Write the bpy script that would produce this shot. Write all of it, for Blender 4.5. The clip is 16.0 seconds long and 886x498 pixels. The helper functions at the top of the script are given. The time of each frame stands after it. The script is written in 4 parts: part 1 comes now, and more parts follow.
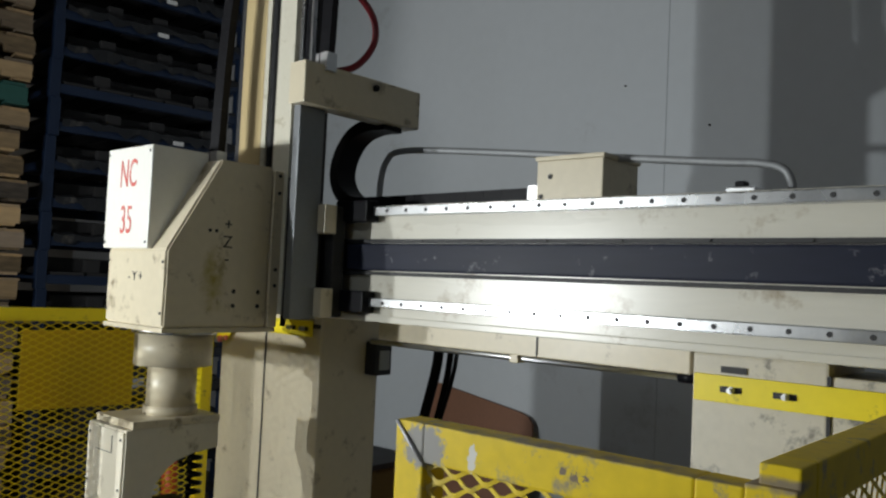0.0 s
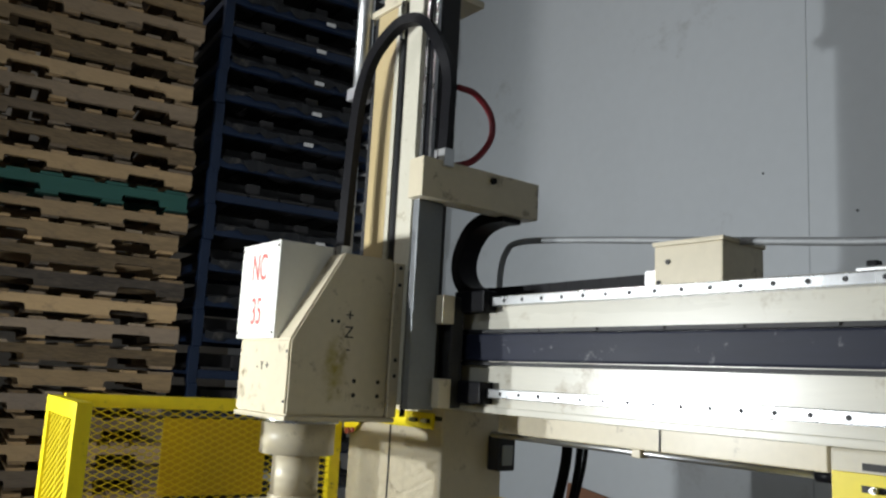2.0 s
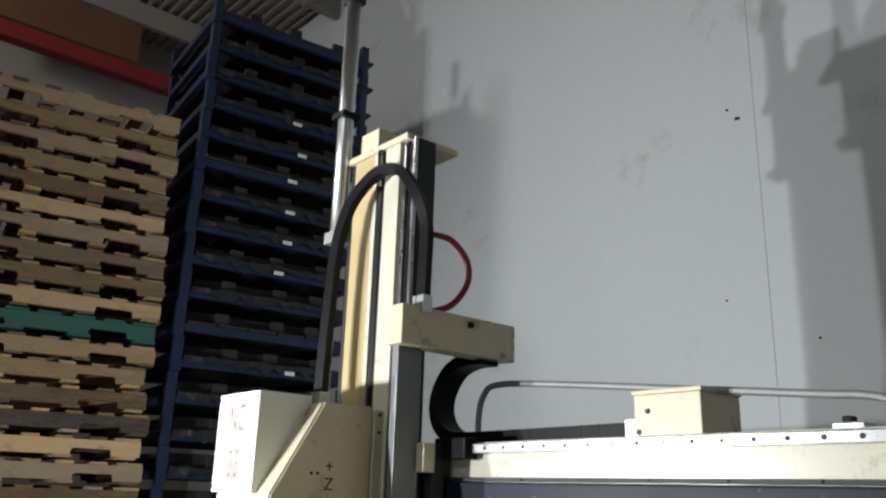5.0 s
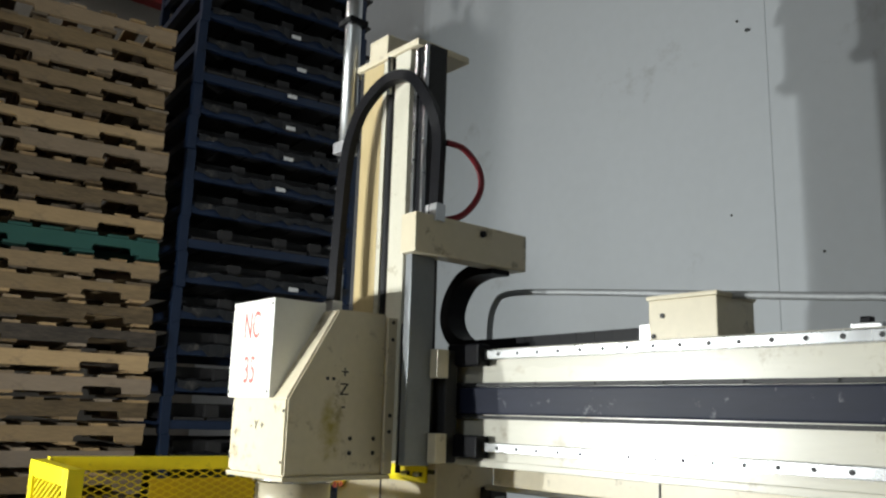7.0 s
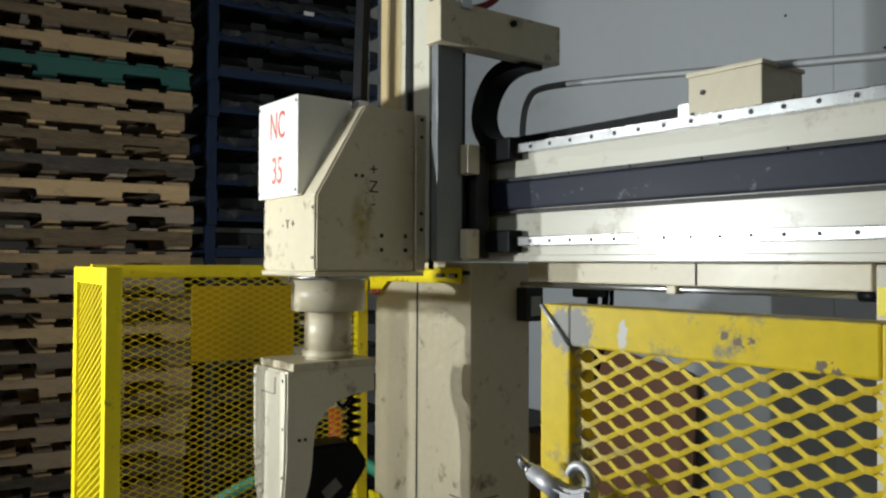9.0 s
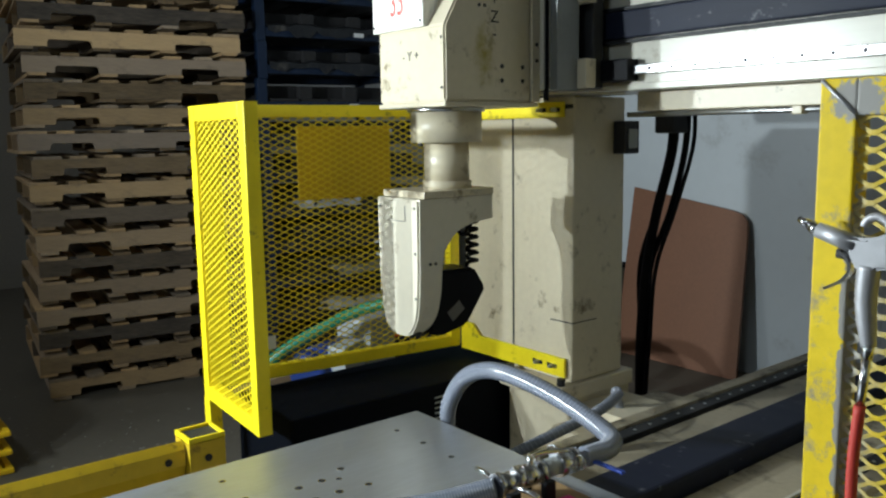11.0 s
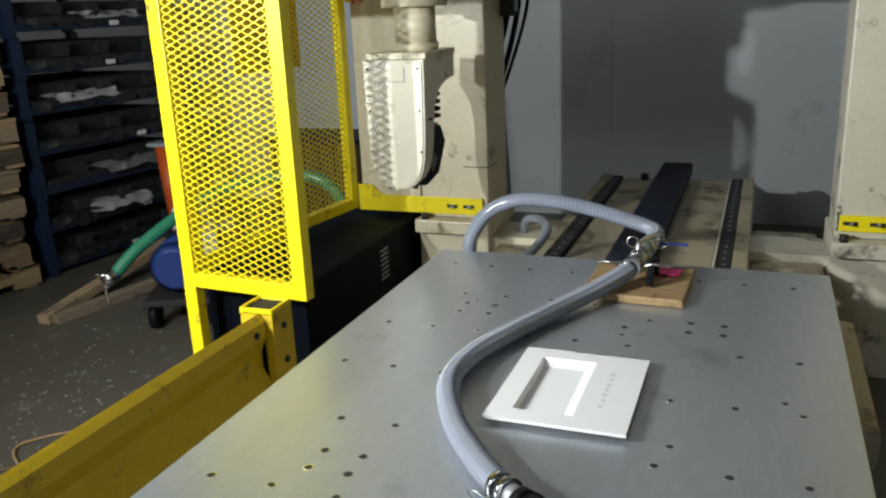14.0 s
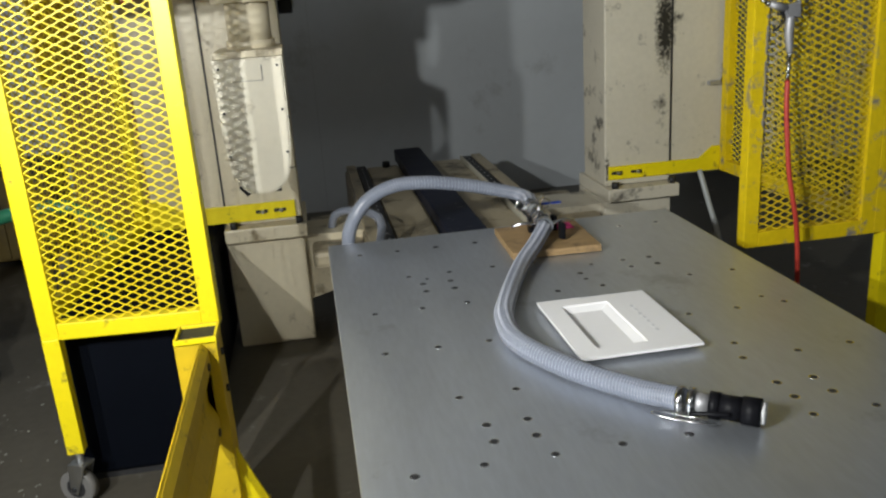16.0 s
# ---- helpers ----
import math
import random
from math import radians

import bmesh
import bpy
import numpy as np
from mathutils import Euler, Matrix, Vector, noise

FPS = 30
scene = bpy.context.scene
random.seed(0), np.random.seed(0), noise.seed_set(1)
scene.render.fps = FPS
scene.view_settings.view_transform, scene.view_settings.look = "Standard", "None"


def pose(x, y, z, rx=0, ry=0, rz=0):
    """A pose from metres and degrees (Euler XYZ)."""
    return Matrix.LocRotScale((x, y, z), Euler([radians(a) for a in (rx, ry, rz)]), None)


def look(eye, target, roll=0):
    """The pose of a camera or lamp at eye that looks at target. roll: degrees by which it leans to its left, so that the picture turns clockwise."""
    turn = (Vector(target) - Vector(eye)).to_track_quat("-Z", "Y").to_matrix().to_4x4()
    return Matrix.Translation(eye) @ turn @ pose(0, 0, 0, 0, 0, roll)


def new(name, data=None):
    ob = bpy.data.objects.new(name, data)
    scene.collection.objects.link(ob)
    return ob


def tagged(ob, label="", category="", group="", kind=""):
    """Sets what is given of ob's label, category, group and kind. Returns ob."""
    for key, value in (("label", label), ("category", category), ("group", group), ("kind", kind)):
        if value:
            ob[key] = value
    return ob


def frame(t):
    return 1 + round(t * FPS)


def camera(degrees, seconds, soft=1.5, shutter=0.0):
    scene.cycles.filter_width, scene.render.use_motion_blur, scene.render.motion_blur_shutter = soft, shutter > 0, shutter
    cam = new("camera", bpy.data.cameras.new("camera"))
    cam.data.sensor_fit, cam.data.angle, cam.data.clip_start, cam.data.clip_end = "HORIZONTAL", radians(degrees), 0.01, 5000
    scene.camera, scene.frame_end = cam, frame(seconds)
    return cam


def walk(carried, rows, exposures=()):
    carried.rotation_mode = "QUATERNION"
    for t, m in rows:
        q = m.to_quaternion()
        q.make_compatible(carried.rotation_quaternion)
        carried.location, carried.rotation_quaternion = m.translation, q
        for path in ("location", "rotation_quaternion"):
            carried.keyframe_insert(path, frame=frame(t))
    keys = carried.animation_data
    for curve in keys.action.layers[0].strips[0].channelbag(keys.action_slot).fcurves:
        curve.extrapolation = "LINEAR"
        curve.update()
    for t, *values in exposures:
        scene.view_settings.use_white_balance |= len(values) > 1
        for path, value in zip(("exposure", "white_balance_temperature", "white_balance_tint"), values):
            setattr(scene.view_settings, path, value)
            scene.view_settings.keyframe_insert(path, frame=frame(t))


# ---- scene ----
cam = camera(56.7, 16.0, soft=2.3)
PATH = [
    (0, (2.104, -1.093, 1.714), (0.779, 0.402, 1.804), 2.7),
    (0.5, (2.125, -1.039, 1.689), (0.638, 0.29, 1.846), 3.4),
    (1, (2.131, -1.023, 1.699), (0.583, 0.225, 1.906), 3.8),
    (1.5, (2.151, -1.01, 1.703), (0.584, 0.212, 1.93), 3.4),
    (2, (2.167, -1.026, 1.683), (0.608, 0.187, 2.0), 3.1),
    (2.5, (2.175, -1.033, 1.73), (0.628, 0.155, 2.171), 3.1),
    (3, (2.173, -1.046, 1.746), (0.636, 0.146, 2.214), 2.7),
    (3.5, (2.192, -1.064, 1.768), (0.673, 0.114, 2.318), 2.6),
    (4, (2.195, -1.079, 1.783), (0.695, 0.105, 2.375), 2.2),
    (4.2, (2.195, -1.082, 1.785), (0.709, 0.122, 2.375), 2.1),
    (6.3, (2.142, -1.142, 1.788), (0.681, 0.115, 2.358), 1.7),
    (6.5, (2.141, -1.142, 1.785), (0.678, 0.112, 2.32), 1.6),
    (7, (2.118, -1.136, 1.743), (0.635, 0.146, 2.142), 1.7),
    (7.5, (2.101, -1.13, 1.707), (0.614, 0.173, 2.008), 0.9),
    (8, (2.094, -1.086, 1.672), (0.577, 0.2, 1.891), 0.4),
    (8.5, (2.082, -1.058, 1.625), (0.517, 0.185, 1.709), 0.1),
    (9, (2.079, -1.037, 1.585), (0.5, 0.19, 1.62), 0.3),
    (9.5, (2.067, -1.013, 1.541), (0.487, 0.208, 1.42), 0.8),
    (10, (2.048, -1.086, 1.51), (0.461, 0.114, 1.302), 1.4),
    (10.2, (2.024, -1.159, 1.5), (0.438, 0.042, 1.29), 1.3),
    (12.3, (1.643, -1.952, 1.458), (0.33, -0.533, 0.948), -3.5),
    (12.5, (1.592, -2.067, 1.459), (0.338, -0.603, 0.925), -2.8),
    (13, (1.389, -2.254, 1.438), (0.186, -0.752, 0.891), -2.6),
    (13.5, (1.177, -2.373, 1.463), (0.164, -0.742, 0.903), -3.1),
    (14, (0.978, -2.496, 1.439), (0.275, -0.713, 0.869), -2.5),
    (14.5, (0.739, -2.6, 1.421), (0.264, -0.765, 0.783), -2.7),
    (15, (0.463, -2.584, 1.402), (0.161, -0.71, 0.772), -5.7),
    (15.5, (0.242, -2.586, 1.434), (0.178, -0.695, 0.786), -4.3),
    (16, (-0.016, -2.66, 1.438), (0.271, -0.775, 0.834), -3.9),
]
EXPOSURE = [(0, -0.3, 6300, 11), (1.5, 0.06, 6250, 12), (3.5, 0.5, 6400, 12), (4.2, 0.66, 6450, 12), (6.5, 0.54, 6450, 10), (8, 0.1, 6350, 9), (9, -0.03, 6300, 9), (10, 0.06, 6000, 7), (12.5, 0.28, 5850, 4), (13.5, 0.14, 6200, 7), (14.5, -0.05, 6350, 9), (16, -0.34, 6500, 11)]
walk(cam, [(t, look(eye, target, roll)) for t, eye, target, roll in PATH], EXPOSURE)

# ---------- light ----------
world = bpy.data.worlds.new("world")
scene.world = world
world.use_nodes = True
world.node_tree.nodes["Background"].inputs[0].default_value = (0.55, 0.62, 0.7, 1)
world.node_tree.nodes["Background"].inputs[1].default_value = 0.02


def lamp(name, kind, m, energy, colour, size=0.2, **more):
    data = bpy.data.lights.new(name, kind)
    data.energy, data.color = energy, colour
    if kind == "AREA":
        data.shape, data.size = "DISK", size
    else:
        data.shadow_soft_size = size
    ob = new(name, data)
    ob.matrix_world = m
    return ob


for eye, watts in (((-0.926, -2.35, 1.73), 255), ((-1.375, -2.35, 1.65), 200)):
    flood = lamp("flood_light", "SPOT", look(eye, (0.5, 0.75, 1.95)), watts, (0.97, 1.0, 0.96), 0.026)
    flood.data.spot_size, flood.data.spot_blend = radians(165), 1.0
# Soft fill added from behind for the ambient level; no such fixture is known.
lamp("unseen_room_light", "AREA", look((2.2, -6.2, 4.7), (-0.3, 1.0, 1.9)), 35, (0.93, 1.0, 0.98), 1.0)
# Unseen high light, placed to suit the rack stack's shadow on the wall.
lamp("unseen_room_light", "AREA", look((-4.6, -3.6, 6.5), (-1.5, 3.0, 4.0)), 68, (1.0, 0.98, 0.92), 0.7)

# ---------- materials ----------


def mat(name, base, rough=0.5, metal=0.0, var=0.12, scale=6.0, grain=60.0, bump=0.0, dirt=None, dirt_amount=0.0, dirt_scale=3.0,
        piece=0.0, stretch=(1, 1, 1), spec=0.5, weather=None):
    m = bpy.data.materials.new(name)
    m.use_nodes = True
    nt = m.node_tree
    N, L = nt.nodes, nt.links
    b = N["Principled BSDF"]
    b.inputs["Roughness"].default_value = rough
    b.inputs["Metallic"].default_value = metal
    b.inputs["Specular IOR Level"].default_value = spec
    co = N.new("ShaderNodeTexCoord")
    mp = N.new("ShaderNodeMapping")
    mp.inputs["Scale"].default_value = stretch
    L.new(co.outputs["Object"], mp.inputs[0])
    n1 = N.new("ShaderNodeTexNoise")
    n1.inputs["Scale"].default_value = scale
    n1.inputs["Detail"].default_value = 5
    n2 = N.new("ShaderNodeTexNoise")
    n2.inputs["Scale"].default_value = grain
    n2.inputs["Detail"].default_value = 3
    for n in (n1, n2):
        L.new(mp.outputs[0], n.inputs["Vector"])
    mix = N.new("ShaderNodeMath")
    mix.operation = "ADD"
    L.new(n1.outputs[0], mix.inputs[0])
    L.new(n2.outputs[0], mix.inputs[1])
    src = mix.outputs[0]
    if piece:
        oi = N.new("ShaderNodeObjectInfo")
        k = N.new("ShaderNodeMath")
        k.operation = "MULTIPLY_ADD"
        k.inputs[1].default_value = piece / max(var, 0.01)
        L.new(oi.outputs["Random"], k.inputs[0])
        L.new(src, k.inputs[2])
        sub = N.new("ShaderNodeMath")
        sub.operation = "SUBTRACT"
        sub.inputs[1].default_value = 0.5 * piece / max(var, 0.01)
        L.new(k.outputs[0], sub.inputs[0])
        src = sub.outputs[0]
    val = N.new("ShaderNodeMath")
    val.operation = "MULTIPLY_ADD"
    val.inputs[1].default_value = 2 * var
    val.inputs[2].default_value = 1 - 2 * var
    L.new(src, val.inputs[0])
    hs = N.new("ShaderNodeHueSaturation")
    hs.inputs["Color"].default_value = (*base, 1)
    L.new(val.outputs[0], hs.inputs["Value"])
    out = hs.outputs[0]
    if weather:
        oi2, wn, wm = N.new("ShaderNodeObjectInfo"), N.new("ShaderNodeTexWhiteNoise"), N.new("ShaderNodeMix")
        wn.noise_dimensions, wm.data_type = "1D", "RGBA"
        L.new(oi2.outputs["Random"], wn.inputs["W"])
        hw = N.new("ShaderNodeHueSaturation")
        hw.inputs["Color"].default_value = (*weather, 1)
        L.new(val.outputs[0], hw.inputs["Value"])
        wr2 = N.new("ShaderNodeValToRGB")
        wr2.color_ramp.elements[0].position, wr2.color_ramp.elements[1].position = 0.4, 0.9
        L.new(wn.outputs["Value"], wr2.inputs[0])
        L.new(wr2.outputs[0], wm.inputs[0])
        L.new(out, wm.inputs[6])
        L.new(hw.outputs[0], wm.inputs[7])
        out = wm.outputs[2]
    if dirt:
        n3 = N.new("ShaderNodeTexNoise")
        n3.inputs["Scale"].default_value = dirt_scale
        n3.inputs["Detail"].default_value = 8
        n3.inputs["Roughness"].default_value = 0.7
        L.new(co.outputs["Object"], n3.inputs["Vector"])
        rp = N.new("ShaderNodeValToRGB")
        rp.color_ramp.elements[0].position = 0.62 - 0.3 * dirt_amount
        rp.color_ramp.elements[1].position = 0.72 - 0.2 * dirt_amount
        L.new(n3.outputs[0], rp.inputs[0])
        mx = N.new("ShaderNodeMix")
        mx.data_type = "RGBA"
        L.new(rp.outputs[0], mx.inputs[0])
        L.new(out, mx.inputs[6])
        mx.inputs[7].default_value = (*dirt, 1)
        out = mx.outputs[2]
    L.new(out, b.inputs["Base Color"])
    rr = N.new("ShaderNodeMath")
    rr.operation = "MULTIPLY_ADD"
    rr.inputs[1].default_value = 0.16
    rr.inputs[2].default_value = rough - 0.08
    L.new(n1.outputs[0], rr.inputs[0])
    L.new(rr.outputs[0], b.inputs["Roughness"])
    if bump:
        bp = N.new("ShaderNodeBump")
        bp.inputs["Strength"].default_value = bump
        bp.inputs["Distance"].default_value = 0.004
        L.new(n2.outputs[0], bp.inputs["Height"])
        L.new(bp.outputs[0], b.inputs["Normal"])
    return m


CREAM = mat("cream_enamel", (0.64, 0.57, 0.42), 0.38, var=0.07, scale=3, grain=40, dirt=(0.22, 0.17, 0.1), dirt_amount=0.12, dirt_scale=9)
CREAM_SOOT = mat("sooty_cream_enamel", (0.6, 0.56, 0.46), 0.42, var=0.08, scale=3, grain=50, dirt=(0.06, 0.055, 0.05), dirt_amount=0.18, dirt_scale=7)
BEAM_W = mat("pale_beam_enamel", (0.65, 0.625, 0.54), 0.28, var=0.05, scale=2, grain=30, dirt=(0.4, 0.34, 0.25), dirt_amount=0.1, dirt_scale=6, stretch=(0.4, 3, 3))


def stain(m, place, size, colour, lo, hi, fine=70):
    """A ragged stain or bare patch of the given size round a place on the thing."""
    nt = m.node_tree
    N, L = nt.nodes, nt.links
    b = N["Principled BSDF"]
    old = b.inputs["Base Color"].links[0].from_socket
    tc, mp, gr, sn, ml, rp, mx = (N.new("ShaderNode" + k) for k in ("TexCoord", "Mapping", "TexGradient", "TexNoise", "Math", "ValToRGB", "Mix"))
    mp.vector_type, gr.gradient_type, ml.operation, mx.data_type = "TEXTURE", "SPHERICAL", "MULTIPLY", "RGBA"
    mp.inputs["Location"].default_value, mp.inputs["Scale"].default_value = place, size
    sn.inputs["Scale"].default_value, sn.inputs["Detail"].default_value = fine, 6
    L.new(tc.outputs["Object"], mp.inputs[0])
    L.new(mp.outputs[0], gr.inputs[0])
    L.new(tc.outputs["Object"], sn.inputs["Vector"])
    L.new(gr.outputs[1], ml.inputs[0])
    L.new(sn.outputs[0], ml.inputs[1])
    L.new(ml.outputs[0], rp.inputs[0])
    rp.color_ramp.elements[0].position, rp.color_ramp.elements[1].position = lo, hi
    L.new(rp.outputs[0], mx.inputs[0])
    L.new(old, mx.inputs[6])
    mx.inputs[7].default_value = (*colour, 1)
    L.new(mx.outputs[2], b.inputs["Base Color"])


stain(CREAM_SOOT, (1.535, 0.77, 1.22), (0.075, 0.2, 0.30), (0.025, 0.023, 0.02), 0.14, 0.34)
stain(CREAM_SOOT, (1.27, 0.77, 0.62), (0.025, 0.1, 0.2), (0.05, 0.045, 0.04), 0.3, 0.45)
stain(CREAM, (0.0, 0.27, 1.70), (0.05, 0.07, 0.16), (0.36, 0.29, 0.06), 0.15, 0.5, 30)
CREAM_PALE = mat("pale_cream_enamel", (0.7, 0.65, 0.53), 0.4, var=0.06, scale=3, grain=40, dirt=(0.3, 0.25, 0.17), dirt_amount=0.1, dirt_scale=9)
IVORY = mat("ivory_slide_strip", (0.6, 0.57, 0.47), 0.4, var=0.06, dirt=(0.3, 0.25, 0.15), dirt_amount=0.1, dirt_scale=12)
WHITE_P = mat("white_painted_panel", (0.8, 0.79, 0.74), 0.4, var=0.04)
TAN = mat("tan_painted_slide", (0.5, 0.39, 0.2), 0.45, var=0.1, scale=5, grain=30, dirt=(0.2, 0.13, 0.06), dirt_amount=0.12, stretch=(3, 3, 0.6))
YELLOW = mat("yellow_enamel", (0.86, 0.70, 0.006), 0.4, var=0.07, scale=4, grain=40, dirt=(0.2, 0.15, 0.03), dirt_amount=0.1, dirt_scale=14)
YELLOW_CHIP = mat("chipped_yellow_paint", (0.74, 0.54, 0.006), 0.55, spec=0.3, var=0.14, scale=5, grain=50, dirt=(0.22, 0.2, 0.18), dirt_amount=0.22, dirt_scale=16, bump=0.15)
YELLOW_OLD = mat("worn_yellow_guard_paint", (0.6, 0.42, 0.012), 0.45, var=0.14, scale=3, grain=30, dirt=(0.2, 0.13, 0.02), dirt_amount=0.1, dirt_scale=10)
MESH_Y = mat("yellow_expanded_metal", (0.84, 0.67, 0.008), 0.45, var=0.1, scale=6, grain=60)
MESH_CHIP = mat("chipped_yellow_expanded_metal", (0.68, 0.5, 0.015), 0.55, var=0.16, scale=6, dirt=(0.25, 0.2, 0.13), dirt_amount=0.22, dirt_scale=9, spec=0.3)
stain(YELLOW_CHIP, (1.385, -0.30, 1.505), (0.06, 0.2, 0.05), (0.3, 0.29, 0.27), 0.17, 0.24, 110)
stain(YELLOW_CHIP, (1.386, -0.30, 1.12), (0.022, 0.1, 0.55), (0.27, 0.26, 0.24), 0.24, 0.29, 45)
stain(YELLOW_CHIP, (1.465, -0.32, 1.505), (0.035, 0.1, 0.06), (0.68, 0.66, 0.6), 0.36, 0.38, 70)
stain(YELLOW_CHIP, (1.61, -0.32, 1.51), (0.06, 0.06, 0.03), (0.2, 0.15, 0.1), 0.3, 0.33, 90)
stain(YELLOW_CHIP, (1.70, -0.32, 1.49), (0.05, 0.06, 0.025), (0.2, 0.15, 0.1), 0.3, 0.33, 110)
stain(YELLOW_CHIP, (1.60, -0.30, 1.542), (0.5, 0.08, 0.012), (0.26, 0.21, 0.13), 0.1, 0.25, 40)
stain(MESH_CHIP, (1.38, -0.29, 1.15), (0.12, 0.3, 0.6), (0.4, 0.38, 0.33), 0.2, 0.4, 12)
STEEL = mat("machined_steel", (0.55, 0.56, 0.57), 0.28, 1.0, var=0.1, scale=8, grain=120, stretch=(1, 1, 1))
CASTG = mat("grey_cast_metal", (0.42, 0.42, 0.44), 0.5, 0.6, var=0.1, scale=30)
GALV = mat("galvanised_steel", (0.6, 0.61, 0.62), 0.38, 1.0, var=0.12, scale=9)
ALU = mat("dull_aluminium_plate", (0.2, 0.21, 0.22), 0.5, 0.5, var=0.08, scale=5)
PLATE = mat("scuffed_steel_table_top", (0.53, 0.56, 0.61), 0.4, 0.8, var=0.1, scale=2.5, grain=30, dirt=(0.4, 0.42, 0.45), dirt_amount=0.1, dirt_scale=4, stretch=(3, 0.6, 1))
BLACKP = mat("black_plastic", (0.007, 0.007, 0.009), 0.45, var=0.25, scale=20, spec=0.12)
# Bed cream: grime, and the shadow over the bed darkened into the base colour.
BEDC = mat("grimy_shaded_cream_bed_casting", (0.42, 0.36, 0.25), 0.5, var=0.14, scale=3, dirt=(0.1, 0.085, 0.06), dirt_amount=0.35, dirt_scale=6)
BLACKC = mat("slate_cover_strip", (0.011, 0.014, 0.03), 0.5, var=0.2, scale=3, grain=20, dirt=(0.2, 0.2, 0.22), dirt_amount=0.02, dirt_scale=16, stretch=(0.6, 3, 3), spec=0.2)
DARK = mat("dark_recess_steel", (0.02, 0.02, 0.022), 0.6, var=0.3)
WALL = mat("grey_painted_wall", (0.5, 0.53, 0.56), 0.6, var=0.04, scale=0.8, grain=14, bump=0.05, dirt=(0.36, 0.37, 0.38), dirt_amount=0.1, dirt_scale=1.2)
FLOOR = mat("worn_concrete_floor", (0.092, 0.083, 0.066), 0.5, var=0.2, scale=2.2, grain=30, bump=0.15, dirt=(0.24, 0.235, 0.22), dirt_amount=0.03, dirt_scale=7)
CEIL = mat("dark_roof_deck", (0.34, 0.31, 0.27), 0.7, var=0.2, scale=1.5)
WOOD = mat("pallet_wood", (0.29, 0.2, 0.105), 0.75, var=0.3, scale=4, grain=22, bump=0.3, piece=0.7, dirt=(0.11, 0.085, 0.065), dirt_amount=0.22, dirt_scale=3, stretch=(8, 1.0, 8), weather=(0.16, 0.125, 0.095))
WOODX = mat("pallet_deck_wood", (0.27, 0.18, 0.09), 0.75, var=0.3, scale=4, grain=22, bump=0.3, piece=0.7, dirt=(0.11, 0.085, 0.065), dirt_amount=0.22, dirt_scale=3, stretch=(1.0, 8, 8), weather=(0.2, 0.155, 0.11))
GREENW = mat("green_painted_pallet_wood", (0.018, 0.08, 0.066), 0.7, var=0.2, scale=5, piece=0.1, stretch=(8, 1, 8))
BLOCKW = mat("pine_board", (0.36, 0.235, 0.11), 0.6, var=0.3, scale=5, dirt=(0.14, 0.09, 0.05), dirt_amount=0.3, dirt_scale=14, grain=30, bump=0.2, stretch=(1, 8, 8))
BLUE = mat("dark_blue_rack_paint", (0.008, 0.018, 0.046), 0.45, var=0.2, scale=6, dirt=(0.03, 0.03, 0.035), dirt_amount=0.2)
LINER = mat("black_corrugated_sheet", (0.011, 0.012, 0.015), 0.5, var=0.35, scale=9, grain=50, dirt=(0.1, 0.09, 0.08), dirt_amount=0.1, dirt_scale=9, bump=0.2)
BLACKW = mat("black_stained_deck_board", (0.018, 0.017, 0.018), 0.7, var=0.3, scale=6, piece=0.2)
BROWN = mat("brown_fibreboard", (0.19, 0.085, 0.045), 0.6, var=0.15, scale=3)
RED = mat("red_stencil_paint", (0.62, 0.12, 0.1), 0.5, var=0.15, scale=30, dirt=(0.74, 0.6, 0.56), dirt_amount=0.3, dirt_scale=45)
INK = mat("black_stencil_ink", (0.02, 0.02, 0.02), 0.5)
REDH = mat("red_air_hose_rubber", (0.5, 0.05, 0.035), 0.45, var=0.1)
REDDK = mat("dark_red_air_hose", (0.2, 0.012, 0.02), 0.4)
REDB = mat("red_roof_steel", (0.35, 0.03, 0.03), 0.6)
HOSE = mat("grey_clear_pvc_hose", (0.2, 0.222, 0.28), 0.18, var=0.1, scale=12)
HOSER = mat("white_hose_helix", (0.33, 0.345, 0.4), 0.22, var=0.05)
CHROME = mat("polished_steel_fitting", (0.66, 0.66, 0.67), 0.2, 1.0, var=0.1, scale=20)
TRAYW = mat("white_foam_plastic", (0.88, 0.87, 0.88), 0.5, var=0.02, scale=8)
PINK = mat("neon_pink_tag", (0.9, 0.05, 0.3), 0.6)
LABELW = mat("white_paper_label", (0.7, 0.7, 0.7), 0.6)
MOTORB = mat("blue_motor_enamel", (0.015, 0.035, 0.16), 0.35, var=0.1)
GREYBOX = mat("grey_junction_enamel", (0.36, 0.38, 0.38), 0.45, var=0.06)
ORANGE = mat("orange_paint", (0.62, 0.1, 0.015), 0.5, var=0.1)
GREENH = mat("green_suction_hose", (0.03, 0.2, 0.11), 0.35, var=0.1, scale=20)
RUBBER = mat("grey_caster_rubber", (0.16, 0.155, 0.15), 0.6, var=0.1)

# ---------- mesh helpers ----------


def box(bm, x0, x1, y0, y1, z0, z1, m=None):
    vs = [bm.verts.new(Vector(p)) for p in ((x0, y0, z0), (x1, y0, z0), (x1, y1, z0), (x0, y1, z0), (x0, y0, z1), (x1, y0, z1), (x1, y1, z1), (x0, y1, z1))]
    if m is not None:
        for v in vs:
            v.co = m @ v.co
    for f in ((0, 3, 2, 1), (4, 5, 6, 7), (0, 1, 5, 4), (1, 2, 6, 5), (2, 3, 7, 6), (3, 0, 4, 7)):
        bm.faces.new([vs[i] for i in f])
    return vs


